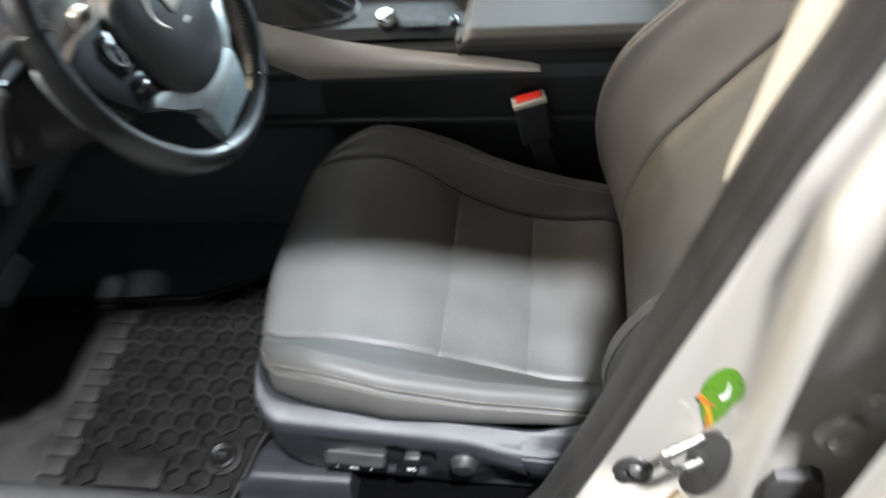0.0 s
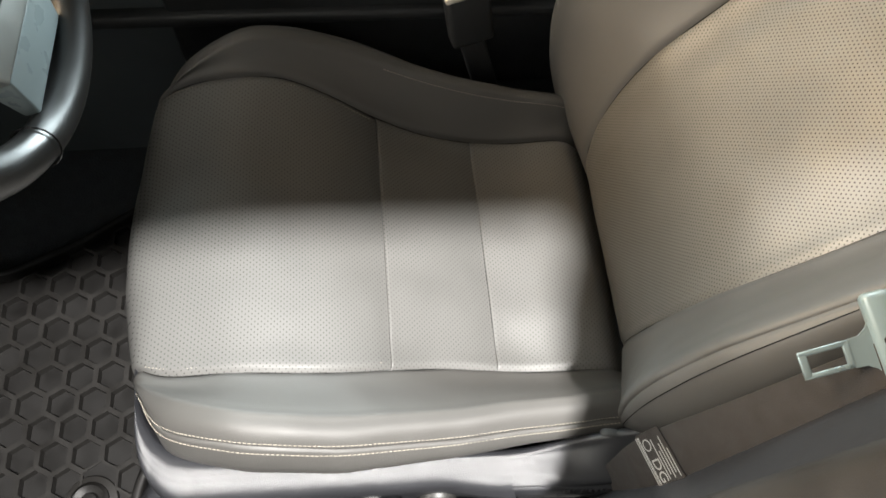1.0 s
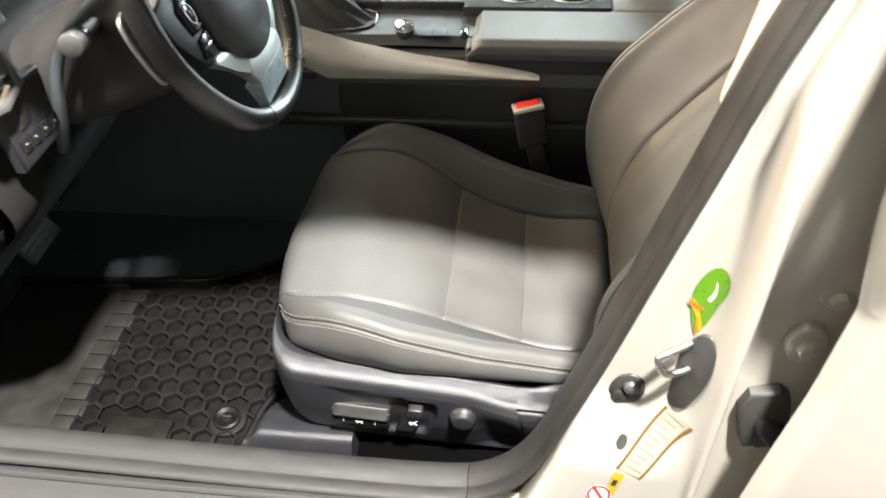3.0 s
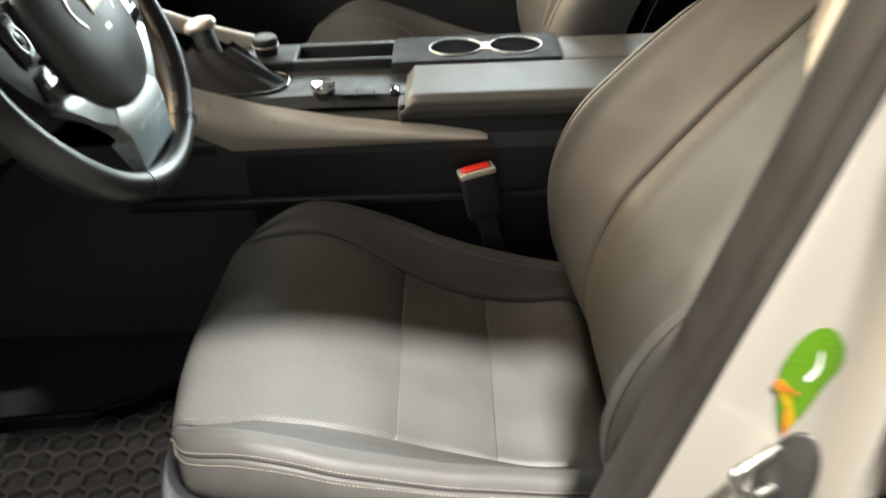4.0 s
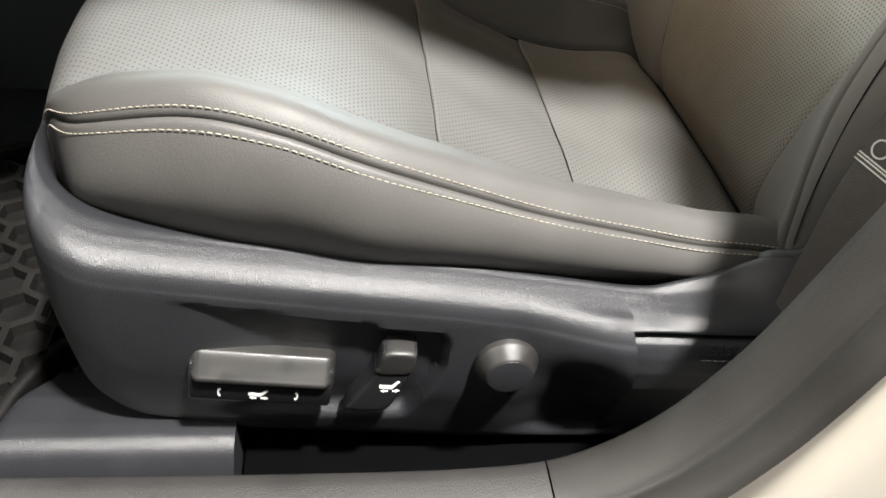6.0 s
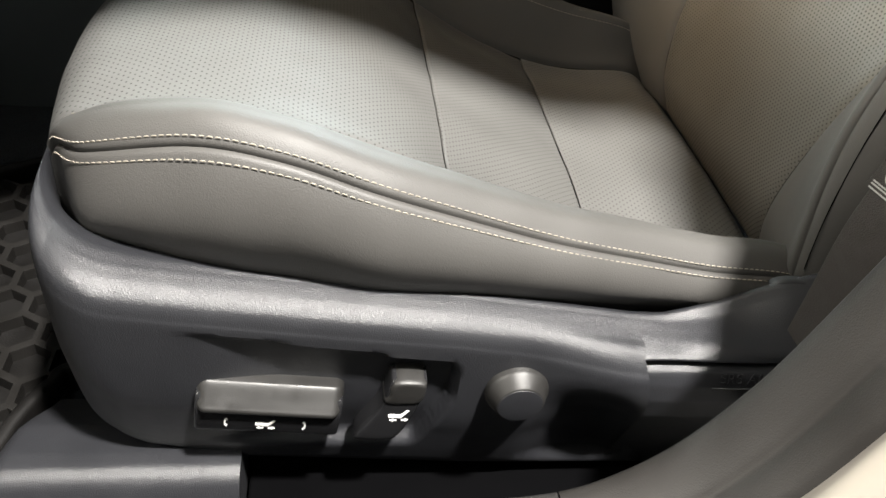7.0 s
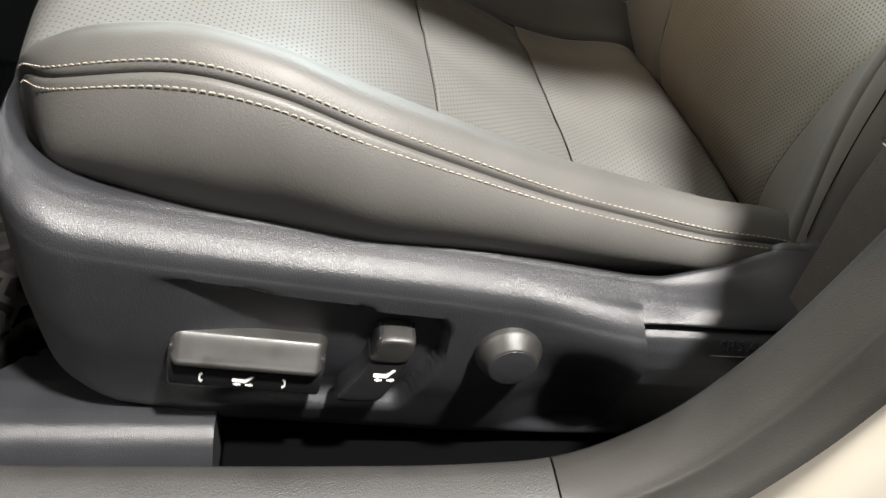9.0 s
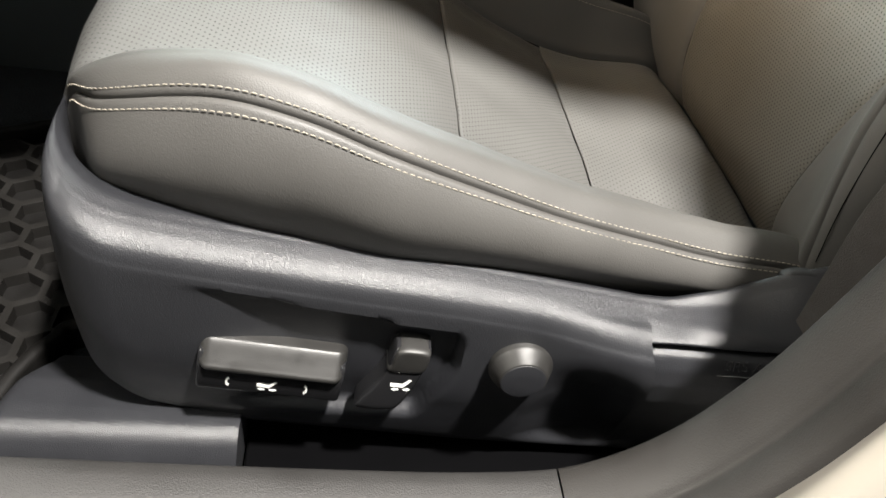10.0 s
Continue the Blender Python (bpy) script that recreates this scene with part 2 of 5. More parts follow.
def round_profile(w, h, r, n=5):
    """A closed rounded rectangle w by h."""
    out = []
    for cx, cy, a0 in ((w / 2 - r, h / 2 - r, 0), (-w / 2 + r, h / 2 - r, 90), (-w / 2 + r, -h / 2 + r, 180), (w / 2 - r, -h / 2 + r, 270)):
        for k in range(n):
            a = radians(a0 + 90 * k / (n - 1))
            out.append((cx + r * math.cos(a), cy + r * math.sin(a)))
    return out


def circle(r, n=16):
    return [(r * math.cos(2 * math.pi * k / n), r * math.sin(2 * math.pi * k / n)) for k in range(n)]


def prism(outline, depth, m=None, r=0.0):
    """A flat outline in xy, raised by depth."""
    bm = bmesh.new()
    lo = [bm.verts.new((x, y, 0)) for x, y in outline]
    hi = [bm.verts.new((x, y, depth)) for x, y in outline]
    k = len(outline)
    bm.faces.new(lo[::-1])
    top = bm.faces.new(hi)
    for i in range(k):
        bm.faces.new((lo[i], lo[(i + 1) % k], hi[(i + 1) % k], hi[i]))
    if r:
        bmesh.ops.bevel(bm, geom=list(top.edges), offset=r, segments=2, affect="EDGES", profile=0.5)
    if m:
        bmesh.ops.transform(bm, matrix=m, verts=bm.verts[:])
    return bm


def writing(name, text, size, m, mat, parent, depth=0.0004):
    cu = bpy.data.curves.new(name, "FONT")
    cu.body, cu.size, cu.extrude = text, size, depth
    cu.align_x, cu.align_y = "CENTER", "CENTER"
    tmp = new(name + "_tmp", cu)
    bpy.context.view_layer.update()
    me = bpy.data.meshes.new_from_object(tmp.evaluated_get(bpy.context.evaluated_depsgraph_get()))
    bpy.data.objects.remove(tmp)
    me.transform(m)
    me.materials.clear()
    me.materials.append(mat)
    me.name = name
    ob = new(name, me)
    ob.parent = parent
    return ob


def interp(table, x):
    return float(np.interp(x, [p[0] for p in table], [p[1] for p in table]))


def smooth(a, b, x):
    t = min(1.0, max(0.0, (x - a) / (b - a)))
    return t * t * (3 - 2 * t)


def frame_at(o, right, up):
    """A pose with x along right and y near up at o."""
    x = Vector(right).normalized()
    z = x.cross(Vector(up)).normalized()
    y = z.cross(x)
    return Matrix.Translation(o) @ Matrix((x, y, z)).transposed().to_4x4()


def pillow(outline, rings, m):
    """A convex outline in xy, lofted through (share of its size, height) rings and closed on top."""
    cx, cy = (sum(p[k] for p in outline) / len(outline) for k in (0, 1))
    bm = bmesh.new()
    loops = [[bm.verts.new(m @ Vector((cx + (x - cx) * s, cy + (y - cy) * s, h))) for x, y in outline] for s, h in rings]
    k = len(outline)
    for a, b in zip(loops, loops[1:]):
        for i in range(k):
            bm.faces.new((a[i], a[(i + 1) % k], b[(i + 1) % k], b[i]))
    bm.faces.new(loops[-1])
    return bm


# ---- showroom ----
def slab(name, x0, x1, y0, y1, z0, z1, mat, label, category):
    return tagged(part(name, box(x0, x1, y0, y1, z0, z1, 0), mat, smooth=False), label, category, kind="structure")


slab("floor", -7, 8, -6, 7, -0.12, 0.0, FLOOR_M, "dark grey showroom floor under the car", "floor")
slab("ceiling", -7, 8, -6, 7, 3.9, 4.0, WALL_M, "plain grey showroom ceiling over the car", "ceiling")
slab("wall_south", -7, 8, -6.1, -6, 0, 3.9, WALL_M, "plain grey showroom wall", "wall")
slab("wall_north", -7, 8, 7, 7.1, 0, 3.9, WALL_M, "plain grey showroom wall", "wall")
slab("wall_west", -7.1, -7, -6, 7, 0, 3.9, WALL_M, "plain grey showroom wall", "wall")
slab("wall_east", 8, 8.1, -6, 7, 0, 3.9, WALL_M, "plain grey showroom wall", "wall")

# ---- car body ----
car = thing("car_body", "white pearl car body with its driver door opening", "car body")

# the door opening's edge, seen from the side: x and z along the seal
SEAL = spline([(x, -0.06, z) for x, z in ((-1.25, 0.42), (-0.9, 0.412), (-0.6, 0.408), (-0.3, 0.399), (-0.11, 0.396), (-0.03, 0.398), (0.015, 0.405), (0.047, 0.424), (0.072, 0.450), (0.092, 0.484), (0.107, 0.519), (0.127, 0.585), (0.154, 0.680), (0.179, 0.775), (0.205, 0.880), (0.231, 0.980), (0.258, 1.088), (0.281, 1.160), (0.303, 1.25))], 5)
SEAL_X = sorted((p.z, p.x) for p in SEAL if p.x > 0.0)


def seal_x(z):
    return interp(SEAL_X, z)


# profile: offset out of the opening, then y from the seal's line
strip = [(-n, b) for n, b in ((0.034, 0.014), (0.020, 0.013), (0.007, 0.008), (0.0015, 0.003), (0.0, -0.006), (0.0004, -0.016), (0.0018, -0.025), (0.0038, -0.0295), (0.0050, -0.0310), (0.0056, -0.0328), (0.0044, -0.0355), (0.0030, -0.042), (0.0030, -0.050), (0.0048, -0.0555), (0.0080, -0.0575), (0.0110, -0.0540), (0.0125, -0.040), (0.020, -0.010))]
JOINT = next(i for i, p in enumerate(SEAL) if p.x > 0.012)
ends = (SEAL[JOINT - 1].lerp(SEAL[JOINT], 0.45), SEAL[JOINT - 1].lerp(SEAL[JOINT], 0.60))
part("sill_seal", sweep(SEAL[:JOINT] + [ends[0]], strip, (0, 1, 0)), RUBBER, car, "dark grey grained sill seal with faint scuffs")
part("weatherstrip", sweep([ends[1]] + SEAL[JOINT:], strip, (0, 1, 0)), SEAL_DARK, car, "dark grey rubber door seal with faint scuffs")


def rocker(u, v):
    x = -1.25 + 1.36 * u
    prof = ((-0.088, 0.385), (-0.100, 0.374), (-0.125, 0.366), (-0.16, 0.362), (-0.182, 0.352), (-0.192, 0.32), (-0.185, 0.26), (-0.15, 0.20), (-0.05, 0.19))
    k = v * (len(prof) - 1)
    return (x, interp(list(enumerate([p[0] for p in prof])), k), interp(list(enumerate([p[1] for p in prof])), k))


def sill_plate(u, v):
    prof = ((-0.104, 0.380), (-0.110, 0.386), (-0.125, 0.387), (-0.129, 0.384), (-0.133, 0.387), (-0.150, 0.384), (-0.168, 0.378), (-0.176, 0.371), (-0.178, 0.350))
    k = v * (len(prof) - 1)
    return (-1.25 + 1.21 * u, interp(list(enumerate([p[0] for p in prof])), k), interp(list(enumerate([p[1] for p in prof])), k) + 0.012 * max(0.0, 1 - u * 1.6))


part("sill_step_plate", grid(sill_plate, 12, 33), RUBBER, car, "dark grey ribbed sill step plate")
part("rocker_panel", grid(rocker, 3, 33), PAINT, car, "white painted rocker panel")


def pillar_z(z, v):
    xs = (seal_x(z) if z > 0.56 else seal_x(0.56) - 0.28 * (0.56 - z)) + 0.009 + 0.007 * (1 - smooth(0.50, 0.68, z))
    out = max(0.292, xs + 0.03)
    rec = -0.100 - 0.028 * smooth(0.74, 0.94, z)
    d = 0.031 * (1 - smooth(0.54, 0.68, z))
    cols = ((xs, -0.085), (xs + 0.006 * (1 - 30 * d), -0.098 - 0.8 * d), (xs + 0.012 + 0.5 * d, -0.101 - 1.15 * d), (xs + 0.35 * (out - xs) + d, -0.104 - 1.3 * d), (xs + 0.70 * (out - xs), -0.118 - 0.9 * d), (out - 0.010, -0.142), (out, -0.152), (out + 0.009, -0.149), (out + 0.018, -0.122), (out + 0.035, 0.5 * rec - 0.055), (0.40, rec), (0.56, rec))
    k = v * (len(cols) - 1)
    j = min(int(k), len(cols) - 2)
    p = [cols[min(max(j + q, 0), len(cols) - 1)] for q in (-1, 0, 1, 2)]
    t = k - j
    c = [0.5 * (2 * p[1][a] + (p[2][a] - p[0][a]) * t + (2 * p[0][a] - 5 * p[1][a] + 4 * p[2][a] - p[3][a]) * t * t + (3 * p[1][a] - p[0][a] - 3 * p[2][a] + p[3][a]) * t ** 3) for a in (0, 1)]
    return (c[0], c[1] + 0.03 * smooth(0.9, 1.35, z) ** 1.5, z)


def pillar(u, v):
    return pillar_z(0.30 + 0.30 * u + 0.72 * u ** 3, v)


part("b_pillar", grid(pillar, 150, 60), PAINT, car, "glossy white painted centre pillar")

# striker, screws, stickers on the pillar
def on_pillar(z, f, lift=0.0):
    """A pose on the pillar's face at height z, a share f of the way out: x to the rear, y up, z away from the face."""
    a = Vector(pillar_z(z, f))
    b = Vector(pillar_z(z, f + 0.02))
    up = Vector(pillar_z(z + 0.01, f)) - a
    m = frame_at(a, b - a, up)
    if (m.to_3x3() @ Vector((0, 0, 1))).y > 0:
        m = m @ Matrix.Rotation(math.pi, 4, "X")
    return m @ Matrix.Translation((0, 0, lift))


def ellipse(a, b, n=32):
    return [(a * math.cos(2 * math.pi * k / n), b * math.sin(2 * math.pi * k / n)) for k in range(n)]


def place_on_pillar(x, z, lift=0.0, tilt=0.0):
    """As on_pillar, found from the wanted x."""
    f = min((abs(pillar_z(z, k / 200)[0] - x), k / 200) for k in range(10, 110))[1]
    m = on_pillar(z, f, lift)
    u = m.to_3x3() @ Vector((0, 1, 0))
    if u.z < 0:
        m = m @ Matrix.Rotation(math.pi, 4, "Z")
    return m @ Matrix.Rotation(radians(tilt), 4, "Z")


striker = part("striker_plate", prism(ellipse(0.021, 0.066), 0.006, place_on_pillar(0.263, 0.730, -0.002, -8), 0.002), SHROUD, car, "black oval door striker plate")
ms = place_on_pillar(0.258, 0.742, 0.002, -8)
loop = spline([(0.266, -0.112, 0.772), (0.246, -0.124, 0.772), (0.228, -0.133, 0.770), (0.222, -0.136, 0.764), (0.226, -0.137, 0.752), (0.232, -0.136, 0.742), (0.240, -0.132, 0.737), (0.256, -0.124, 0.736), (0.272, -0.114, 0.735)], 5)
part("striker_loop", sweep(loop, circle(0.0042, 10), (0.3, -1, 0)), STEEL, striker, "bright zinc steel striker loop")
mb = place_on_pillar(0.204, 0.672, -0.002, -18)
screw = part("screw_cover", prism(ellipse(0.019, 0.026), 0.006, mb, 0.002), SHROUD, car, "dark oval plug with a screw")
part("screw_head", lathe(((0.009, 0), (0.009, 0.004), (0.006, 0.007), (0, 0.0075)), mb @ Matrix.Translation((0.002, 0.007, 0.005)), 20), GREY, screw)
part("lower_boss", lathe(((0.009, 0), (0.009, 0.003), (0.005, 0.005), (0.0, 0.004)), mb @ Matrix.Translation((-0.003, -0.014, 0.005)), 20), RUBBER, screw)

def skin_at(x, z, lift):
    """The point of the pillar's face at x and z, lifted off it."""
    best = min((abs(pillar_z(z, k / 120)[0] - x), k / 120) for k in range(8, 76))[1]
    lo, hi = pillar_z(z, max(best - 0.01, 0)), pillar_z(z, best + 0.01)
    y = interp(((lo[0], lo[1]), (hi[0], hi[1])), x)
    t = Vector((hi[0] - lo[0], hi[1] - lo[1], 0)).normalized()
    return Vector((x, y, z)) + Vector((t.y, -t.x, 0)) * lift


def sheet(cx, cz, lean, lift, fn, nu, nv):
    """A thin sheet laid on the pillar: fn gives (right, up) in metres from its middle."""
    c, s_ = math.cos(radians(lean)), math.sin(radians(lean))

    def at(u, v):
        a, b = fn(u, v)
        return skin_at(cx + a * c + b * s_, cz - a * s_ + b * c, lift)

    return grid(at, nu, nv)


def drop(u, v):
    """A teardrop: a round head whose tail bends to the rear."""
    h = 0.040 - 0.086 * v
    tall = 1.12
    w = 0.0235 * math.sqrt(max(0.0, 1 - ((h - 0.012) / 0.0285) ** 2)) if h > 0.012 else 0.0235 * (1 - ((0.012 - h) / 0.0595) ** 2.2)
    return (0.50 * w * (2 * u - 1) + 0.010 * max(0, (0.004 - h) / 0.05) ** 1.2, h * tall + 0.006)


sticker = part("certification_sticker", sheet(0.257, 0.832, 12, 0.0010, drop, 14, 26), GREEN, car, "glossy lime green teardrop sticker with a yellow band")
part("yellow_band", sheet(0.257, 0.832, 12, 0.0016, lambda u, v: (-0.0095 + 0.021 * u, 0.000 - 0.030 * u ** 1.6 - 0.010 * v), 14, 3), YELLOW, sticker)
part("red_tail", sheet(0.257, 0.832, 12, 0.0020, lambda u, v: (0.004 + 0.007 * u, -0.020 - 0.022 * u - 0.005 * v), 6, 3), ORANGE, sticker)
part("pale_flash", sheet(0.257, 0.832, 12, 0.0014, lambda u, v: (0.0005 + 0.0025 * u + 0.0035 * math.sin(2.6 * v), 0.034 - 0.026 * v - 0.004 * u), 6, 6), WHITE, sticker)
wm = Matrix.Translation(skin_at(0.2525, 0.826, 0.0024)) @ frame_at((0, 0, 0), skin_at(0.264, 0.8235, 0) - skin_at(0.250, 0.830, 0), (0.1, 0, 1)).to_3x3().to_4x4()
writing("sticker_word", "CERT", 0.0072, wm, PRINT_RED, sticker, 0.0001)

label = part("pressure_label", sheet(0.240, 0.604, 24, 0.0010, lambda u, v: (-0.017 + 0.034 * u, 0.056 - 0.112 * v), 10, 14), LABEL, car, "pale tyre label with brown gold borders")
for px in (-0.0170, 0.0135):
    part("border", sheet(0.240, 0.604, 24, 0.0015, lambda u, v, px=px: (px + 0.0035 * u, 0.056 - 0.112 * v), 3, 14), GOLD, label)
for k in range(10):
    part("print_line", sheet(0.240, 0.604, 24, 0.0014, lambda u, v, k=k: (-0.011 + (0.022 - 0.008 * ((k * 7) % 3) / 2) * u, 0.050 - 0.0105 * k - 0.0022 * v), 5, 2), FAINT, label)
part("print_disc", sheet(0.205, 0.598, 10, 0.0012, lambda u, v: (0.006 * (2 * u - 1) * math.sqrt(max(0, 1 - (2 * v - 1) ** 2)), 0.011 * (2 * v - 1)), 8, 12), STEEL, label)
warn = part("yellow_warning_label", sheet(0.203, 0.527, 10, 0.0010, lambda u, v: (-0.006 + 0.012 * u, 0.024 - 0.048 * v), 4, 8), YELLOW, car, "narrow yellow warning label with a dark bar")
part("dark_bar", sheet(0.203, 0.529, 10, 0.0014, lambda u, v: (-0.003 + 0.006 * u, 0.007 - 0.014 * v), 3, 4), BELT, warn)
disc = lambda r: (lambda u, v: (0.70 * r * (2 * u - 1) * math.sqrt(max(0, 1 - (2 * v - 1) ** 2)), r * (2 * v - 1)))
ring = part("prohibition_label", sheet(0.187, 0.497, 10, 0.0010, disc(0.022), 12, 16), WHITE, car, "white round label with a red ring and slash")
part("red_ring", sheet(0.187, 0.497, 10, 0.0015, lambda u, v: (0.70 * (0.0205 - 0.004 * v) * math.cos(2 * math.pi * u), (0.0205 - 0.004 * v) * math.sin(2 * math.pi * u)), 30, 2), PRINT_RED, ring)
part("red_slash", sheet(0.187, 0.497, 10, 0.0015, lambda u, v: (-0.011 + 0.022 * u + 0.0014 * (2 * v - 1), -0.015 + 0.030 * (1 - u) + 0.0018 * (2 * v - 1)), 8, 2), PRINT_RED, ring)

# hinge with two bolts, and the wiring boot of the rear door
mh = Matrix.Translation((0.375, -0.106, 0.805))
hinge = part("rear_door_hinge", merge(prism(ellipse(0.021, 0.027, 20), 0.010, mh @ Matrix.Translation((0.008, 0, 0.05)) @ Matrix.Rotation(radians(90), 4, "X"), 0.004), prism(ellipse(0.020, 0.027, 20), 0.010, mh @ Matrix.Translation((-0.004, 0, -0.03)) @ Matrix.Rotation(radians(90), 4, "X"), 0.004)), PAINT, car, "white painted rear door hinge")
for bx, bz in ((0.379, 0.850), (0.369, 0.776)):
    mm = Matrix.Translation((bx, -0.115, bz)) @ Matrix.Rotation(radians(90), 4, "X")
    bolt = part("hinge_bolt", lathe(((0.015, 0), (0.015, 0.003), (0.011, 0.004)), mm, 24), PAINT, hinge)
    part("bolt_head", lathe(((0.0095, 0.003), (0.0095, 0.010), (0.008, 0.012), (0, 0.012)), mm, 6), PAINT, bolt)
mm = Matrix.Translation((0.362, -0.097, 0.640)) @ Matrix.Rotation(radians(90), 4, "X") @ Matrix.Rotation(radians(14), 4, "Z")
boot = part("wiring_boot", prism([(-0.026, -0.05), (0.02, -0.05), (0.028, -0.03), (0.028, 0.04), (0.018, 0.052), (-0.014, 0.052), (-0.028, 0.03), (-0.03, -0.03)], 0.020, mm, 0.004), SHROUD, car, "dark rubber wiring boot in the pillar")
part("boot_tube", sweep(spline([mm @ Vector(p) for p in ((0.0, 0.0, 0.008), (0.004, -0.012, 0.022), (0.016, -0.03, 0.03), (0.04, -0.05, 0.03))], 6), circle(0.014, 14), (0, 0, 1)), SMOOTH, boot)
part("boot_clip", box(-0.012, 0.010, -0.062, -0.046, 0.002, 0.014, 0.002, m=mm), SMOOTH, boot)

# inner trims of the pillar and the sill
tp = spline([(x, -0.06, z) for x, z in ((0.2475, 1.009), (0.2430, 1.032), (0.2490, 1.070), (0.2600, 1.142), (0.2830, 1.25))], 5)
part("upper_pillar_trim", sweep(tp, [(0.0, 0.008), (-0.004, 0.02), (-0.045, 0.07), (-0.09, 0.07), (-0.05, 0.008)], (0, 1, 0)), CREAM, car, "cream upper pillar trim")
lp = [p for p in SEAL if 0.45 < p.z < 1.0]
part("lower_pillar_trim", sweep(lp, [(-0.022, 0.008), (-0.07, 0.045), (-0.10, 0.06), (-0.20, 0.062), (-0.20, 0.008)], (0, 1, 0)), PLASTIC, car, "dark lower pillar trim")
sill_in = grid(lambda u, v: (-1.25 + 1.36 * u, interp(((0, -0.052), (0.25, -0.047), (0.5, -0.040), (1, -0.034)), v), interp(((0, 0.380), (0.25, 0.35), (0.5, 0.31), (1, 0.27)), v)), 3, 12)
part("sill_inner_trim", sill_in, PLASTIC, car, "charcoal grained plastic sill trim")


def guard(u, v):
    """Moulded trim by the seat's front corner: a raised flat whose lip follows the mat and which ends square."""
    y = -0.030 + 0.135 * v
    left = interp(((-0.03, -0.376), (0.05, -0.372), (0.075, -0.368), (0.10, -0.360)), y)
    x = left + (-0.187 - left) * u
    z = interp(((-0.030, 0.275), (-0.008, 0.292), (0.0, 0.318), (0.008, 0.331), (0.016, 0.335), (0.03, 0.334), (0.06, 0.326), (0.105, 0.300)), y)
    z -= 0.034 * (1 - smooth(0, 0.16, u)) * smooth(-0.02, 0.03, y)
    return (x, y, z)


part("sill_corner_trim", grid(guard, 40, 40), PLASTIC, car, "charcoal grained plastic corner trim")
part("trim_end_face", prism([(0.10, 0.27), (0.10, 0.300), (0.03, 0.333), (0.016, 0.334), (0.008, 0.330), (0.0, 0.317), (-0.008, 0.291), (-0.02, 0.27)], 0.002, Matrix(((0, 0, 1, -0.189), (1, 0, 0, 0), (0, 1, 0, 0), (0, 0, 0, 1)))), PLASTIC, car)

# cabin shell
part("roof_panel", grid(lambda u, v: (-0.33 + 1.95 * u, 0.0 + 1.48 * v, 1.315 + 0.07 * math.sin(math.pi * v)), 6, 14), HEADLINER, car, "grey cloth headliner")
part("roof_skin", grid(lambda u, v: (-0.36 + 2.0 * u, -0.01 + 1.50 * v, 1.345 + 0.08 * math.sin(math.pi * v)), 6, 14), PAINT, car)
rail = spline([(-1.30, -0.21, 0.90), (-0.95, -0.17, 1.01), (-0.62, -0.11, 1.16), (-0.36, -0.04, 1.275), (-0.1, -0.008, 1.325), (0.3, 0.0, 1.335), (0.6, 0.0, 1.335), (1.6, 0.0, 1.30)], 6)
part("roof_rail", sweep(rail, round_profile(0.06, 0.05, 0.018), (0, 1, 0.2)), PAINT, car, "white painted roof rail")
rail2 = [Vector((p.x, 1.48 - p.y, p.z)) for p in rail]
part("far_roof_rail", sweep(rail2, round_profile(0.06, 0.05, 0.018), (0, 1, 0.2)), PAINT, car)
pil = spline([(0.30, -0.01, 1.02), (0.312, 0.0, 1.15), (0.322, 0.03, 1.32)], 6)
part("upper_pillar", sweep(pil, round_profile(0.085, 0.05, 0.015), (1, 0, 0)), PAINT, car)
part("floor_pan", grid(lambda u, v: (-1.25 + 2.85 * u, -0.005 + 1.49 * v, 0.272), 4, 4), CARPET, car, "black carpeted floor")
part("firewall", grid(lambda u, v: (-1.20 + 0.16 * u - 0.1 * u * u, -0.005 + 1.49 * v, 1.0 - 0.73 * u), 8, 4), CARPET, car)
part("far_side_panel", box(-1.25, 1.6, 1.42, 1.47, 0.25, 0.98, 0.01), SMOOTH, car, "black far door panel")
part("rear_bulkhead", box(1.45, 1.5, 0.0, 1.47, 0.25, 1.0, 0.01), CARPET, car)
part("near_rear_side", box(0.42, 1.5, -0.05, -0.02, 0.25, 0.98, 0.01), SMOOTH, car)
part("cowl", box(-1.45, -1.15, 0.0, 1.47, 0.85, 0.99, 0.02), SMOOTH, car)

# ---- rear door, standing open ----
rear_door = thing("rear_door", "white car rear door standing open on its hinges", "car door")
DD = Vector((0.9985, -0.055, 0))


def door_edge(z):
    return interp(((0.3, 0.325), (0.61, 0.350), (0.767, 0.366), (0.889, 0.372), (0.975, 0.356), (1.02, 0.350), (1.06, 0.346), (1.12, 0.336), (1.3, 0.31)), z)


def skin(u, v):
    z = 0.32 + 0.74 * v
    s = 0.85 * u ** 1.6
    roll = 0.02 * (1 - smooth(0, 0.02, s))
    bulge = 0.022 * math.sin(math.pi * min(1, v * 1.05)) * smooth(0, 0.25, s)
    return (door_edge(z) + DD.x * s, -0.182 + DD.y * s + 0.9 * roll - bulge, z)


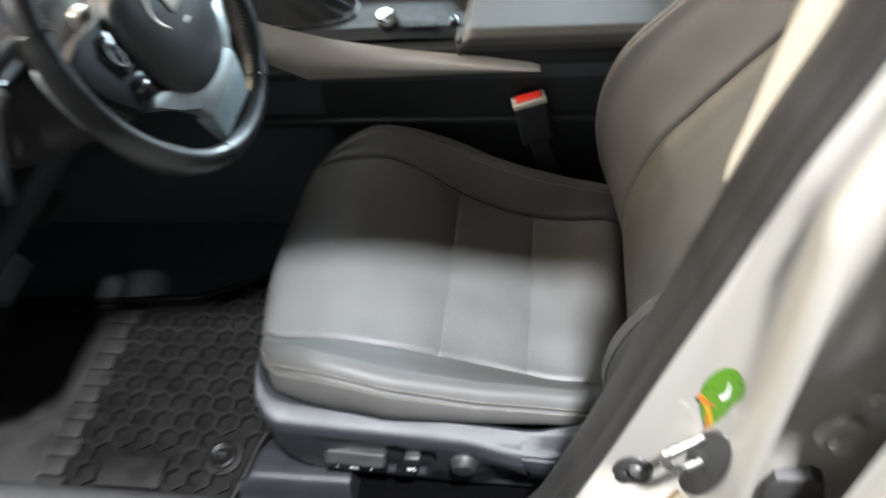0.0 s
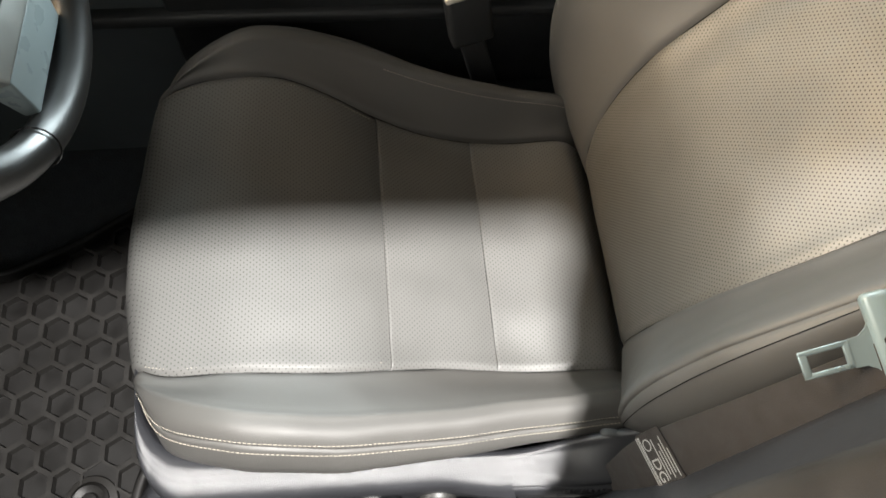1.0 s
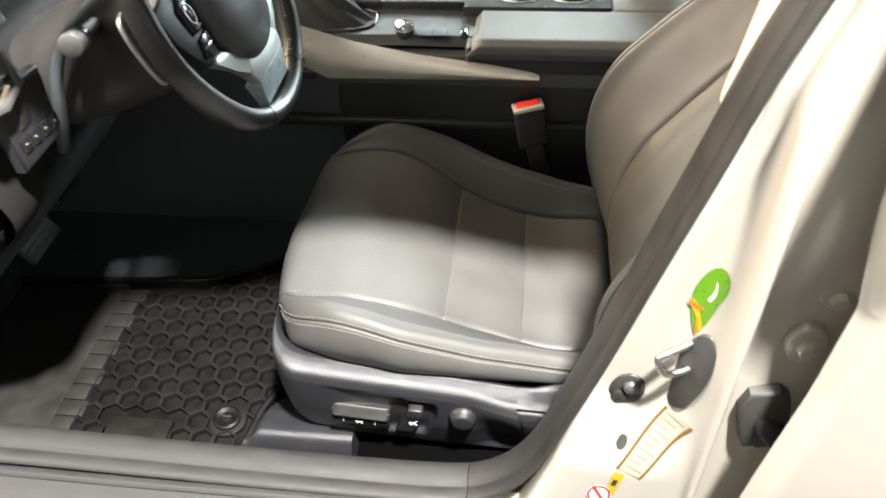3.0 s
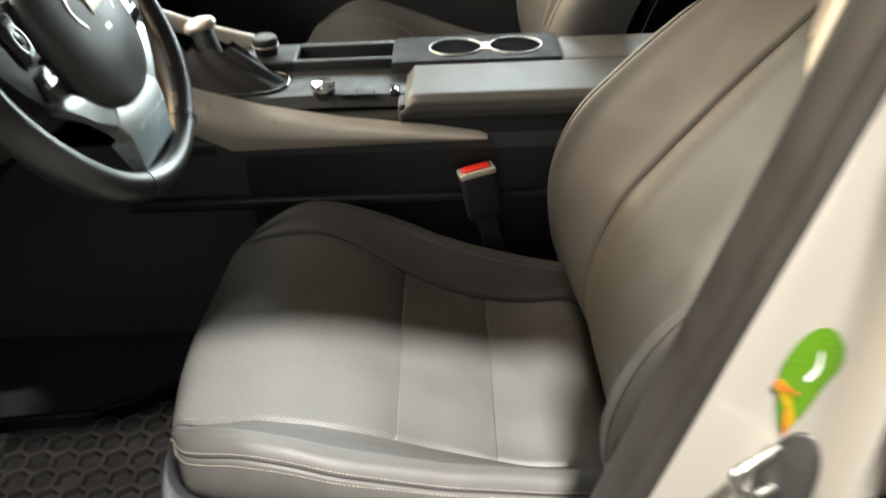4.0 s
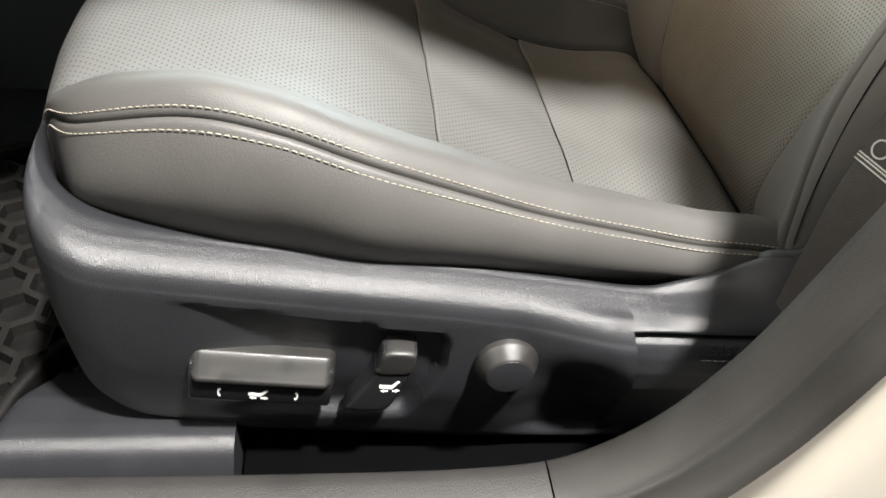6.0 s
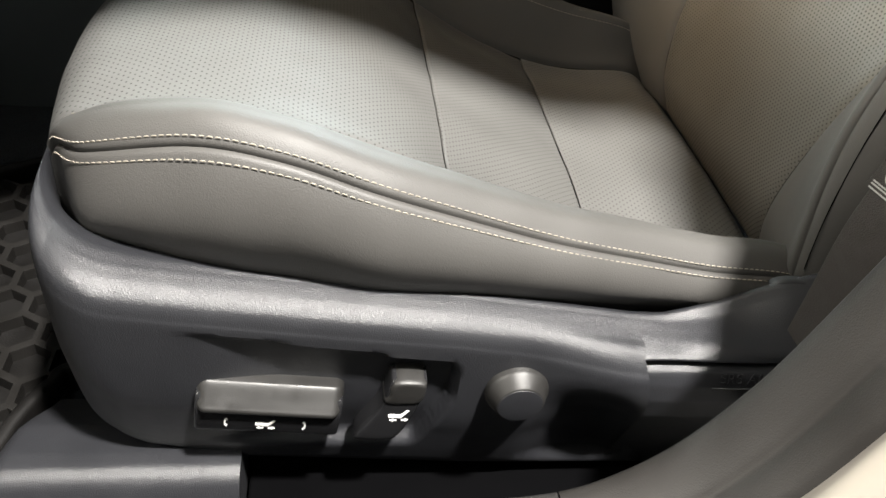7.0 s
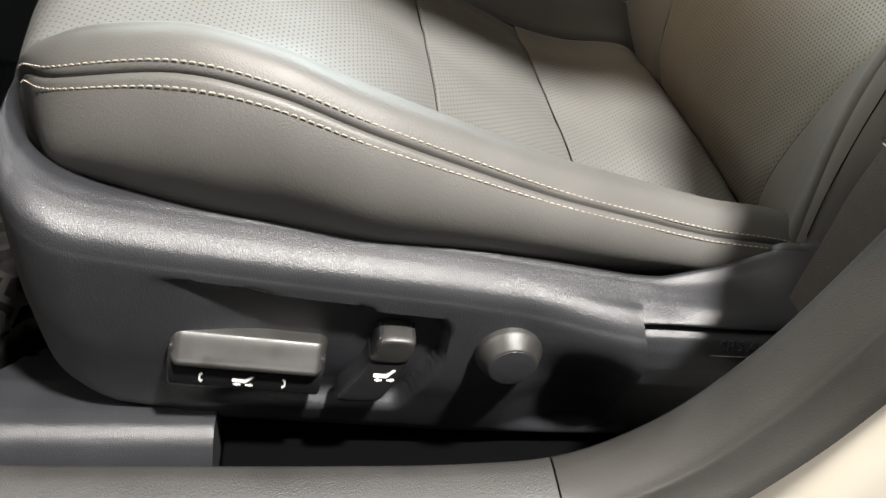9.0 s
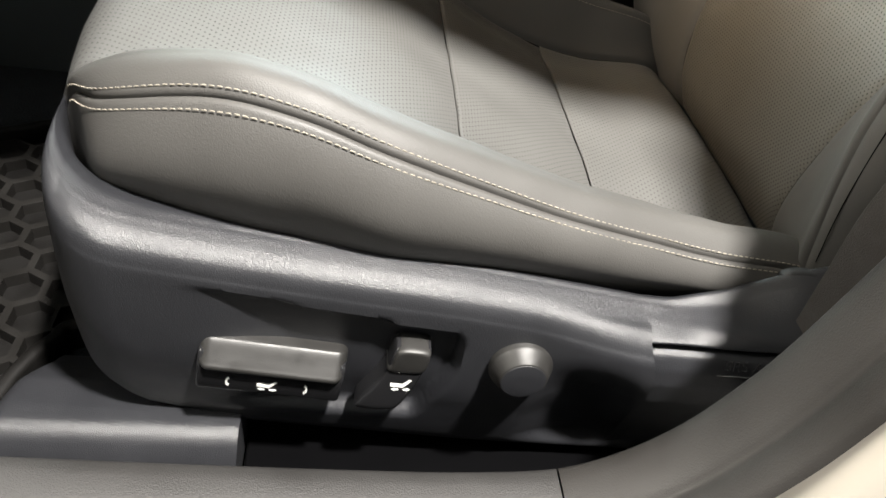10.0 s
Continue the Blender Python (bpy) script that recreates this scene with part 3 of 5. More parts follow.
part("outer_skin", grid(skin, 40, 40), PAINT, rear_door, "white pearl door skin")
part("inner_frame", grid(lambda u, v: (door_edge(0.32 + 0.74 * v) + 0.02 + 0.05 * u, -0.160 + 0.03 * u, 0.32 + 0.74 * v), 4, 40), PAINT, rear_door)
m = frame_at((0.346, -0.186, 1.063), DD, (0, 0, 1))
part("belt_moulding", box(0.0, 0.80, -0.013, 0.013, -0.012, 0.012, 0.004, m=m), CHROME, rear_door, "bright chrome window moulding")
part("front_sash", sweep(spline([m @ Vector(p) for p in ((0.004, 0.012, 0), (0.006, 0.10, 0.004), (0.03, 0.30, -0.02))], 5), round_profile(0.026, 0.024, 0.006), DD), GLOSS, rear_door, "gloss black window sash")
part("window_glass", grid(lambda u, v: m @ Vector((0.016 + 0.75 * u, 0.012 + 0.30 * v, -0.004 - 0.02 * v)), 4, 4), GLASS_DARK, rear_door, "dark tinted window glass")

# ---- floor mat ----
floor_mat = thing("floor_mat", "black rubber floor mat with sunken hexagons", "floor mat")
MZ = 0.285


def mat_far(x):
    return interp(((-0.98, 0.36), (-0.75, 0.375), (-0.64, 0.382), (-0.577, 0.387), (-0.523, 0.409), (-0.469, 0.436), (-0.40, 0.48), (-0.30, 0.52)), x)


def mat_near(x):
    return interp(((-0.98, -0.02), (-0.392, -0.02), (-0.366, 0.06), (-0.357, 0.105), (-0.34, 0.15), (-0.25, 0.15)), x)


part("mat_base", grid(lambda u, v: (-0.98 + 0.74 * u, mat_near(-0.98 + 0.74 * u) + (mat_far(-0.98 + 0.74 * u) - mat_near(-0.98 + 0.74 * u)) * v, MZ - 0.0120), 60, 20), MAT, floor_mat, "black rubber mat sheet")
HEX = 0.0402
top = bmesh.new()
for i in range(-2, 14):
    for j in range(-2, 16):
        cx, cy = -0.70 + HEX * (i + 0.5 * (j % 2)), 0.02 + HEX * 0.866 * j
        plate = -0.645 < cx < -0.505 and cy < 0.070
        fastener = math.hypot(cx + 0.427, cy - 0.064) < 0.034
        if cx > -0.27 or cy > mat_far(cx) - 0.022 or cy < mat_near(cx) + 0.020 or cx < -0.685 or plate or fastener:
            continue
        outer = [(cx + HEX / 1.732 * math.sin(radians(60 * k)), cy + HEX / 1.732 * math.cos(radians(60 * k))) for k in range(6)]
        rings = []
        for r, z in ((1.0, MZ), (0.84, MZ), (0.826, MZ - 0.0006), (0.812, MZ - 0.0125)):
            rings.append([top.verts.new((cx + (x - cx) * r, cy + (y - cy) * r, z)) for x, y in outer])
        for a, b in zip(rings, rings[1:]):
            for k in range(6):
                top.faces.new((a[k], a[(k + 1) % 6], b[(k + 1) % 6], b[k]))
bmesh.ops.remove_doubles(top, verts=top.verts[:], dist=0.0004)
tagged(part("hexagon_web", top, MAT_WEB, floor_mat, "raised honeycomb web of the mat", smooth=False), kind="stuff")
rim = spline([(-0.385, -0.03, MZ + 0.006), (-0.372, 0.022, MZ + 0.008), (-0.366, 0.055, MZ + 0.009), (-0.361, 0.080, MZ + 0.009), (-0.353, 0.104, MZ + 0.008), (-0.346, 0.122, MZ + 0.004), (-0.335, 0.142, MZ), (-0.26, 0.150, MZ)], 8)
part("near_rim", sweep(rim, round_profile(0.012, 0.030, 0.005), (0, 0, 1)), MAT, floor_mat, "raised outer lip")
rim = spline([(x, mat_far(x), MZ) for x in (-0.97, -0.75, -0.64, -0.577, -0.523, -0.469, -0.40, -0.30)], 6)
part("far_rim", sweep(rim, round_profile(0.012, 0.026, 0.005), (0, 0, 1)), MAT, floor_mat)
part("heel_pad", box(-0.97, -0.742, -0.02, 0.372, MZ - 0.0130, MZ, 0.002), WORN, floor_mat, "plain worn heel pad of the mat")
for k in range(11):
    y = -0.006 + 0.0348 * k
    part("heel_finger", box(-0.7435, -0.692 - 0.010 * (k % 2), y - 0.0161, y + 0.0161, MZ - 0.0130, MZ - 0.0002, 0.0012, 2), WORN, floor_mat)
part("plain_plate", box(-0.636, -0.522, 0.0, 0.055, MZ - 0.0130, MZ, 0.003), MAT_WEB, floor_mat, "plain raised plate of the mat")
part("fastener_pad", prism(ellipse(0.033, 0.033), 0.010, Matrix.Translation((-0.427, 0.064, MZ - 0.0130)), 0.001), MAT_WEB, floor_mat)
clip_m = Matrix.Translation((-0.427, 0.064, MZ - 0.001))
eye = part("mat_fastener", lathe(((0.024, 0), (0.024, 0.004), (0.020, 0.007), (0.015, 0.004), (0.012, 0.003), (0.010, 0.007), (0.005, 0.008), (0, 0.008)), clip_m, 32), MAT, floor_mat, "round mat fastener")
part("fastener_slot", box(-0.008, 0.008, -0.0018, 0.0018, 0.007, 0.0092, 0.0006, m=clip_m), SMOOTH, eye)

# ---- front seats ----
SEAT_Y = 0.305

# cushion, from front to back: where the stitched edge and the panel seam run, and how high they lie
EDGE_Y = ((-0.27, 0.079), (-0.20, 0.053), (-0.15, 0.047), (-0.10, 0.046), (-0.045, 0.050), (0.015, 0.055), (0.08, 0.063), (0.21, 0.074), (0.25, 0.075))
EDGE_Z = ((-0.27, 0.553), (-0.20, 0.577), (-0.15, 0.571), (-0.10, 0.553), (-0.045, 0.533), (0.015, 0.512), (0.08, 0.493), (0.133, 0.480), (0.195, 0.470), (0.211, 0.465), (0.25, 0.43))
SEAM_Y = ((-0.27, 0.134), (-0.15, 0.129), (-0.10, 0.130), (-0.042, 0.138), (0.02, 0.146), (0.08, 0.146), (0.21, 0.142))
SEAM_Z = ((-0.27, 0.541), (-0.205, 0.549), (-0.154, 0.544), (-0.10, 0.529), (-0.043, 0.500), (0.018, 0.468), (0.08, 0.446), (0.132, 0.437), (0.195, 0.436), (0.211, 0.434), (0.25, 0.395))
FOOT_Z = ((-0.27, 0.460), (-0.20, 0.455), (0.21, 0.415), (0.25, 0.360))
SIDE_DROP = ((-0.27, 0.042), (-0.20, 0.053), (-0.10, 0.045), (0.0, 0.030), (0.21, 0.021))
# the nose of each line: how far forward, how far in, how high its shoulder
NOSE = ((-0.290, 0.105, 0.445), (-0.304, 0.112, 0.492), (-0.313, 0.130, 0.526), (-0.315, 0.138, 0.527), (-0.318, 0.146, 0.524), (-0.334, 0.222, 0.526), (-0.339, 0.305, 0.527))
STATIONS = (-0.268, -0.203, -0.152, -0.100, -0.044, 0.017, 0.079, 0.133, 0.211, 0.248)


def cushion_line(k):
    nx, ny, nz = NOSE[k]
    inner = ny if k > 4 else ny - 0.008 * (k < 4)
    line = [(nx + 0.016, ny + 0.004, 0.392), (nx, ny, 0.42 + 0.05 * min(1, k / 2)), (nx + 0.011 + 0.007 * (k > 4), inner, nz)]
    for x in STATIONS:
        edge, hem, seam, pan = interp(EDGE_Y, x), interp(EDGE_Z, x), interp(SEAM_Y, x), interp(SEAM_Z, x)
        y = (edge + 0.015, edge - 0.016 + 0.02 * smooth(-0.15, 0.21, x) * 0.3, edge, edge + 0.027, seam, 0.218 + 0.5 * (seam - 0.134), 0.305)[k]
        z = (interp(FOOT_Z, x), hem - interp(SIDE_DROP, x), hem, hem + 0.0075, pan, pan + 0.004 * (1 - smooth(-0.25, -0.1, x)), pan + 0.004 * (1 - smooth(-0.25, -0.1, x)))[k]
        line.append((x, y, z))
    return line


# backrest, by height: how far back its bolster crest and its panel seam lie
LEVELS = (0.41, 0.47, 0.55, 0.63, 0.71, 0.78, 0.85, 0.92, 0.99)
CREST_X = (0.226, 0.200, 0.182, 0.182, 0.210, 0.265, 0.335, 0.412, 0.490)
PANEL_X = (0.240, 0.224, 0.234, 0.266, 0.324, 0.380, 0.436, 0.495, 0.550)
CREST_Y = (0.085, 0.070, 0.062, 0.060, 0.060, 0.062, 0.066, 0.074, 0.088)
SIDE_X = (0.025, 0.035, 0.043, 0.050, 0.048, 0.035, 0.022, 0.014, 0.010)


def back_line(k):
    line = []
    for z, crest, pan, cy, side in zip(LEVELS, CREST_X, PANEL_X, CREST_Y, SIDE_X):
        dip = 0.013 * math.exp(-((z - 0.62) / 0.11) ** 2)
        x = (crest + side + 0.09, crest + 0.8 * side, crest, crest + 0.3 * (pan - crest), pan, pan + 0.85 * dip, pan + dip)[k]
        y = (cy - 0.035, cy - 0.040 + 0.3 * abs(z - 0.65) ** 1.5, cy, cy + 0.028, 0.142 + 0.25 * (z - 0.75) ** 2, 0.222, 0.305)[k]
        line.append((x, y, z))
    return line


CUSHION = [cushion_line(k) for k in range(7)]
BACK = [back_line(k) for k in range(7)]


def cr(p0, p1, p2, p3, t):
    return 0.5 * (2 * p1 + (p2 - p0) * t + (2 * p0 - 5 * p1 + 4 * p2 - p3) * t * t + (3 * p1 - p0 - 3 * p2 + p3) * t ** 3)


class Net:
    """A smooth surface through a net of lines, mirrored about the seat's middle. v runs 0 to 12 over the lines, u over the stations."""

    def __init__(self, half, uneven=False):
        self.uneven = uneven
        near = [[Vector(p) for p in line] for line in half]
        far = [[Vector((p.x, 2 * SEAT_Y - p.y, p.z)) for p in line] for line in near[-2::-1]]
        for p in far[1] if self.uneven else ():
            lift = smooth(-0.335, -0.30, p.x) * (1 - smooth(-0.18, -0.05, p.x))
            p.y, p.z = p.y + 0.016 * lift, p.z + 0.014 * lift
        for k, inward in () if self.uneven else ((0, 0.014), (1, 0.028)):
            for p in far[k]:
                p.y -= inward
        for k, inward in ((2, 0.008), (3, 0.016), (4, 0.014), (5, 0.012)):
            for p in far[k] if self.uneven else ():
                p.y -= inward * smooth(-0.08, 0.04, p.x)
        self.rows = near + far
        self.nu = len(near[0]) - 1
        self.nv = len(self.rows) - 1

    def at(self, u, v):
        j = min(max(int(v), 0), self.nv - 1)
        i = min(max(int(u), 0), self.nu - 1)
        out = []
        for k in (-1, 0, 1, 2):
            row = self.rows[min(max(j + k, 0), self.nv)]
            out.append(cr(*[row[min(max(i + q, 0), self.nu)] for q in (-1, 0, 1, 2)], u - i))
        return cr(*out, v - j)

    def normal(self, u, v):
        e = 0.02
        a = self.at(min(u + e, self.nu), v) - self.at(max(u - e, 0), v)
        b = self.at(u, min(v + e, self.nv)) - self.at(u, max(v - e, 0))
        return a.cross(b).normalized()

    def panel(self, u0, u1, v0, v1, nu, nv, groove=0.005, width=0.010, sides=(1, 1, 1, 1), puff=0.0, ridge=None, widths=(1, 1, 1, 1)):
        """A patch whose edges turn down into the seams."""
        sign = 1 if self.normal((u0 + u1) / 2, 6).z + -self.normal((u0 + u1) / 2, 6).x > 0 else -1

        def fn(a, b):
            # more points near the edges
            a2, b2 = 0.5 - 0.5 * math.cos(math.pi * a), 0.5 - 0.5 * math.cos(math.pi * b)
            a, b = 0.35 * a + 0.65 * a2, 0.35 * b + 0.65 * b2
            u, v = u0 + (u1 - u0) * a, v0 + (v1 - v0) * b
            p, n = self.at(u, v), self.normal(u, v) * sign
            d = 0.0
            for edge, on, wide in zip((self.at(u0, v), self.at(u1, v), self.at(u, v0), self.at(u, v1)), sides, widths):
                if on:
                    d += groove * on * math.exp(-((p - edge).length / (width * wide)) ** 1.3)
            if ridge:
                d -= 0.0013 * math.exp(-((p - self.at(u, ridge)).length / 0.004) ** 2) * smooth(2.5, 3.5, u)
            wrinkle = 0.0009 * noise.noise(p * 26) + 0.0012 * noise.noise(p * 9)
            return p + n * (puff * math.sin(math.pi * a) * math.sin(math.pi * b) + wrinkle - min(d, groove * 1.25))

        return grid(fn, nu, nv)


def stitches(net, u0, u1, v, pitch, lift, sign, radius=0.00055):
    """A row of thread stitches along the line of constant v, as one mesh."""
    pts, u = [], u0
    while u < u1:
        pts.append(net.at(u, v(u)) + net.normal(u, v(u)) * sign * lift)
        u += 0.01
    bm = bmesh.new()
    length, acc = [], 0.0
    for a, b in zip(pts, pts[1:]):
        length.append((acc, a, b))
        acc += (b - a).length

    def point(s):
        for l0, a, b in length:
            if s <= l0 + (b - a).length:
                return a.lerp(b, (s - l0) / max(1e-6, (b - a).length))
        return pts[-1]

    s = 0.0
    while s + pitch < acc:
        a, b = point(s), point(s + pitch * 0.78)
        d = (b - a).normalized()
        side = d.cross(Vector((0.1, 0.3, 1))).normalized()
        up = side.cross(d)
        ring = []
        for f, r, h in ((0, 0.35, -0.5), (0.2, 1, 0.25), (0.8, 1, 0.25), (1, 0.35, -0.5)):
            c = a.lerp(b, f) + up * h * radius
            ring.append([bm.verts.new(c + (side * math.cos(q) + up * math.sin(q)) * radius * r) for q in (0.5, 2.07, 3.64, 5.21)])
        for p, q in zip(ring, ring[1:]):
            for k in range(4):
                bm.faces.new((p[k], p[(k + 1) % 4], q[(k + 1) % 4], q[k]))
        bm.faces.new(ring[0])
        bm.faces.new(ring[-1])
        s += pitch
    return bm


def build_seat(name, label, driver=True):
    seat = thing(name, label, "car seat", group="front seats")
    c, k = Net(CUSHION, True), Net(BACK)
    A, B, E, SEAM = 7.0, 9.0, 11.2, 1.88
    part("cushion_front_panel", c.panel(0.0, A, 4, 8, 90, 80, 0.0060, 0.005, (0, 0.45, 0.95, 0.95), widths=(1, 3.0, 0.7, 0.7)), PERF, seat, "perforated grey-black leather cushion panel")
    part("cushion_middle_panel", c.panel(A, B, 4, 8, 50, 80, 0.0060, 0.005, (0.12, 0.45, 0.95, 0.95), puff=0.006, widths=(0.2, 3.0, 0.7, 0.7)), PERF, seat, "perforated grey-black leather cushion panel")
    part("cushion_rear_panel", c.panel(B, 12, 4, 8, 50, 80, 0.0060, 0.005, (0.12, 0.45, 0.95, 0.95), puff=0.005, widths=(0.2, 3, 0.7, 0.7)), PERF, seat, "perforated grey-black leather cushion panel")
    for v0, v1 in ((SEAM, 4), (8, 12 - SEAM)):
        bolster = part("cushion_bolster", c.panel(0.0, 12, v0, v1, 120, 60, 0.0060, 0.0016, (0, 0, 0.42, 0.95) if v0 < 6 else (0, 0, 0.95, 0.42), ridge=3 if v0 < 6 else 9, widths=(1, 1, 1, 2.2) if v0 < 6 else (1, 1, 2.2, 1)), LEATHER, seat, "smooth black leather side bolster")
    for v0, v1 in ((0, SEAM), (12 - SEAM, 12)):
        part("cushion_side", c.panel(0.0, 12, v0, v1, 120, 40, 0.0024, 0.0014, (0, 0, 1 if v0 else 0, 0 if v0 else 1)), LEATHER, seat, "smooth black leather cushion side")
    sg = 1 if c.normal(6, 6).z > 0 else -1
    for v in (2.03, 1.735, 8.84, 9.02):
        rows = stitches(c, 2.05 if v < 6 else 7.2, 11.05, lambda u, v=v: v, 0.0046, 0.0006, sg, 0.00040)
        tagged(part("seam_thread", rows, THREAD, seat, "pale cream stitching"), kind="stuff")
    for v in (4.10, 7.90):
        tagged(part("fine_thread", stitches(c, 2.4, 6.9, lambda u, v=v: v, 0.0042, -0.0012, sg, 0.00028), THREAD, seat), kind="stuff")
    sb = 1 if k.normal(4, 6).x < 0 else -1

    def seam(net, sign, pairs, depth, up, mat=DARK, r=0.0006):
        """A dark sewn joint along points (u, v) of the net."""
        path = [net.at(u, v) - net.normal(u, v) * sign * depth for u, v in pairs]
        part("seam", sweep(path, circle(r, 6), up), mat, seat)

    for u in (A, B):
        seam(c, sg, [(u, 4.06 + 3.88 * i / 40) for i in range(41)], 0.0012, (0, 0, 1), LEATHER, 0.0004)
    for v in (4, 8):
        seam(c, sg, [(2.2 + 9.4 * i / 80, v) for i in range(81)], 0.0056, (0, 0, 1))
        seam(k, sb, [(0.6 + 6.8 * i / 50, v) for i in range(51)], 0.0042, (1, 0, 0))
    seam(k, sb, [(1.2 + 6.2 * i / 50, 1.72) for i in range(51)], -0.0005, (1, 0, 0), DARK, 0.0004)
    part("backrest_panel", k.panel(0.0, 8, 4, 8, 90, 70, 0.0040, 0.0045), PERF_BACK, seat, "perforated leather backrest panel")
    for v0, v1 in ((2, 4), (8, 10)):
        part("backrest_bolster", k.panel(0.0, 8, v0, v1, 70, 30, 0.0040, 0.0040), LEATHER, seat, "smooth leather backrest bolster")
    for v0, v1 in ((0, 2), (10, 12)):
        part("backrest_side", k.panel(0.0, 8, v0, v1, 70, 20, 0.002, 0.004, (0, 0, 1 if v0 else 0, 0 if v0 else 1)), LEATHER, seat, "smooth leather backrest side")
    part("backrest_shell", grid(lambda u, v: (lambda e, f: (e.x + 0.03 + 0.05 * math.sin(math.pi * v), e.y + (f.y - e.y) * v, e.z))(k.at(8 * u, 0), k.at(8 * u, 12)), 20, 14), LEATHER, seat)
    if not driver:
        return seat

    # side shield of the seat base
    EDGE = ((-0.305, 0.520), (-0.288, 0.511), (-0.269, 0.5055), (-0.25, 0.5), (-0.217, 0.495), (-0.162, 0.488), (-0.105, 0.481), (-0.047, 0.475), (0.013, 0.466), (0.075, 0.457), (0.10, 0.455), (0.14, 0.462), (0.18, 0.480), (0.24, 0.50))
    LOW = ((-0.30, 0.36), (-0.27, 0.350), (-0.25, 0.337), (-0.18, 0.320), (-0.03, 0.307), (0.10, 0.300), (0.26, 0.297))

    def recess(x, z):
        """Depth of the shallow dish round the switches."""
        top_edge = interp(((-0.225, 0.469), (-0.177, 0.462), (-0.113, 0.451), (-0.062, 0.441)), x)
        rear = interp(((0.33, -0.072), (0.38, -0.052), (0.405, -0.043), (0.43, -0.042), (0.45, -0.055)), z)
        return smooth(0.0, 0.0032, top_edge - z) * smooth(-0.225, -0.15, x) * smooth(0.0, 0.006, rear - x) * smooth(0.343, 0.357, z)

    TAIL = ((4, 0.0), (7, -0.002), (8, 0.0), (9, 0.003), (10, 0.008), (11, 0.018), (12, 0.030), (15, 0.050))

    def shield(a, b):
        if a < 0.2:
            q = 1.5 * (1 - a / 0.2)
            x, front = -0.257 - 0.048 * math.sin(q), 0.070 * (1 - math.cos(q))
        else:
            x, front = -0.257 + 0.3362 * (a - 0.2) / 0.8, 0.0
        ze, zl = interp(EDGE, x), interp(LOW, x)
        drop, zr = smooth(-0.005, 0.074, x), zl + 0.078
        inner = 0.014 * (1 - smooth(-0.27, -0.16, x))
        prof = ((0.058 + inner, ze - 0.030), (0.052 + inner, ze - 0.007), (0.0460 + 0.4 * inner, ze - 0.0003), (0.0400, ze - 0.0010), (0.0340 - 0.0010 * drop, ze - 0.0024 - 0.0006 * drop), (0.0280 - 0.0030 * drop, ze - 0.0043 - 0.0007 * drop), (0.0225 - 0.0050 * drop, ze - 0.0075 + 0.0012 * drop), (0.0185 - 0.0070 * drop, ze - 0.0120 + 0.0018 * drop), (0.0162 - 0.0095 * drop, ze - 0.0190 + 0.0020 * drop), (0.0150 - 0.0125 * drop, ze - 0.031 + 0.0040 * drop), (0.0160 - 0.0130 * drop, zr + 0.024 * drop), (0.0205, zl + 0.050), (0.0262, zl + 0.022), (0.0315, zl + 0.005), (0.040, zl - 0.002), (0.06, zl + 0.004))
        t = b * (len(prof) - 1)
        j = min(int(t), len(prof) - 2)
        q = [Vector(prof[min(max(j + i, 0), len(prof) - 1)]) for i in (-1, 0, 1, 2)]
        y, z = cr(*q, t - j)
        dish = 0.0110 * recess(x, z) if t > 6.5 else 0.0
        rear_dish = 0.012 * smooth(0.005, 0.045, x) * (1 - 0.8 * smooth(0.050, 0.079, x)) * smooth(0.0, 0.045, 0.432 - z) * smooth(zl, zl + 0.02, z) if t > 6.5 else 0.0
        # the rear end stands further back towards the foot
        x += interp(TAIL, t) * smooth(0.015, 0.079, x)
        return (x, y + front + dish + rear_dish, z)

    base = part("seat_side_shield", grid(shield, 170, 150), PLASTIC, seat, "charcoal grained plastic seat side shield")
    part("shield_front", grid(lambda a, b: (lambda p: (p[0] - 0.012 * math.sin(a * 1.57), p[1] + 0.22 * a, p[2]))(shield(0.0, 0.02 + 0.96 * b)), 14, 40), PLASTIC, seat)

    def rear_cover(a, b):
        """The shield's top running on behind it, down to the slot over the lower cover."""
        x = 0.0775 + 0.17 * a
        ze, w = interp(EDGE, x), smooth(0.0, 0.5, a)
        low = 0.4468 + 0.008 * a
        own = ((0.058, ze - 0.030), (0.052, ze - 0.007), (0.0460, ze - 0.0003), (0.0400, ze - 0.0010), (0.0330, ze - 0.0030), (0.0250, ze - 0.0050), (0.0130, low))
        flat = ((0.062, ze - 0.030), (0.058, ze - 0.007), (0.0520, ze - 0.0003), (0.0430, ze - 0.0060), (0.0260, low + 0.42 * (ze - low)), (0.0110, low + 0.0045), (0.0070, low))
        prof = [Vector(p).lerp(Vector(q), w) for p, q in zip(own, flat)] + [Vector((0.0140 - 0.006 * w, low - 0.0030)), Vector((0.0210, low - 0.0045))]
        t = b * (len(prof) - 1)
        j = min(int(t), len(prof) - 2)
        y, z = cr(*[prof[min(max(j + i, 0), len(prof) - 1)] for i in (-1, 0, 1, 2)], t - j)
        return (x, y, z)

    part("recliner_cover_upper", grid(rear_cover, 30, 60), PLASTIC, seat, "charcoal plastic hinge cover")

    def lower_cover(a, b):
        x = 0.0772 + 0.012 * smooth(0.0, 0.25, b) + 0.17 * a
        y = interp(((0, 0.0200), (0.012, 0.0110), (0.025, 0.0090), (0.06, 0.0070), (0.10, 0.0052), (0.20, 0.0040), (0.35, 0.0080), (0.5, 0.0150), (0.85, 0.0300), (1, 0.0350)), b)
        return (x, y + 0.0015 - 0.012 * a, 0.4400 + 0.008 * a - 0.139 * b)

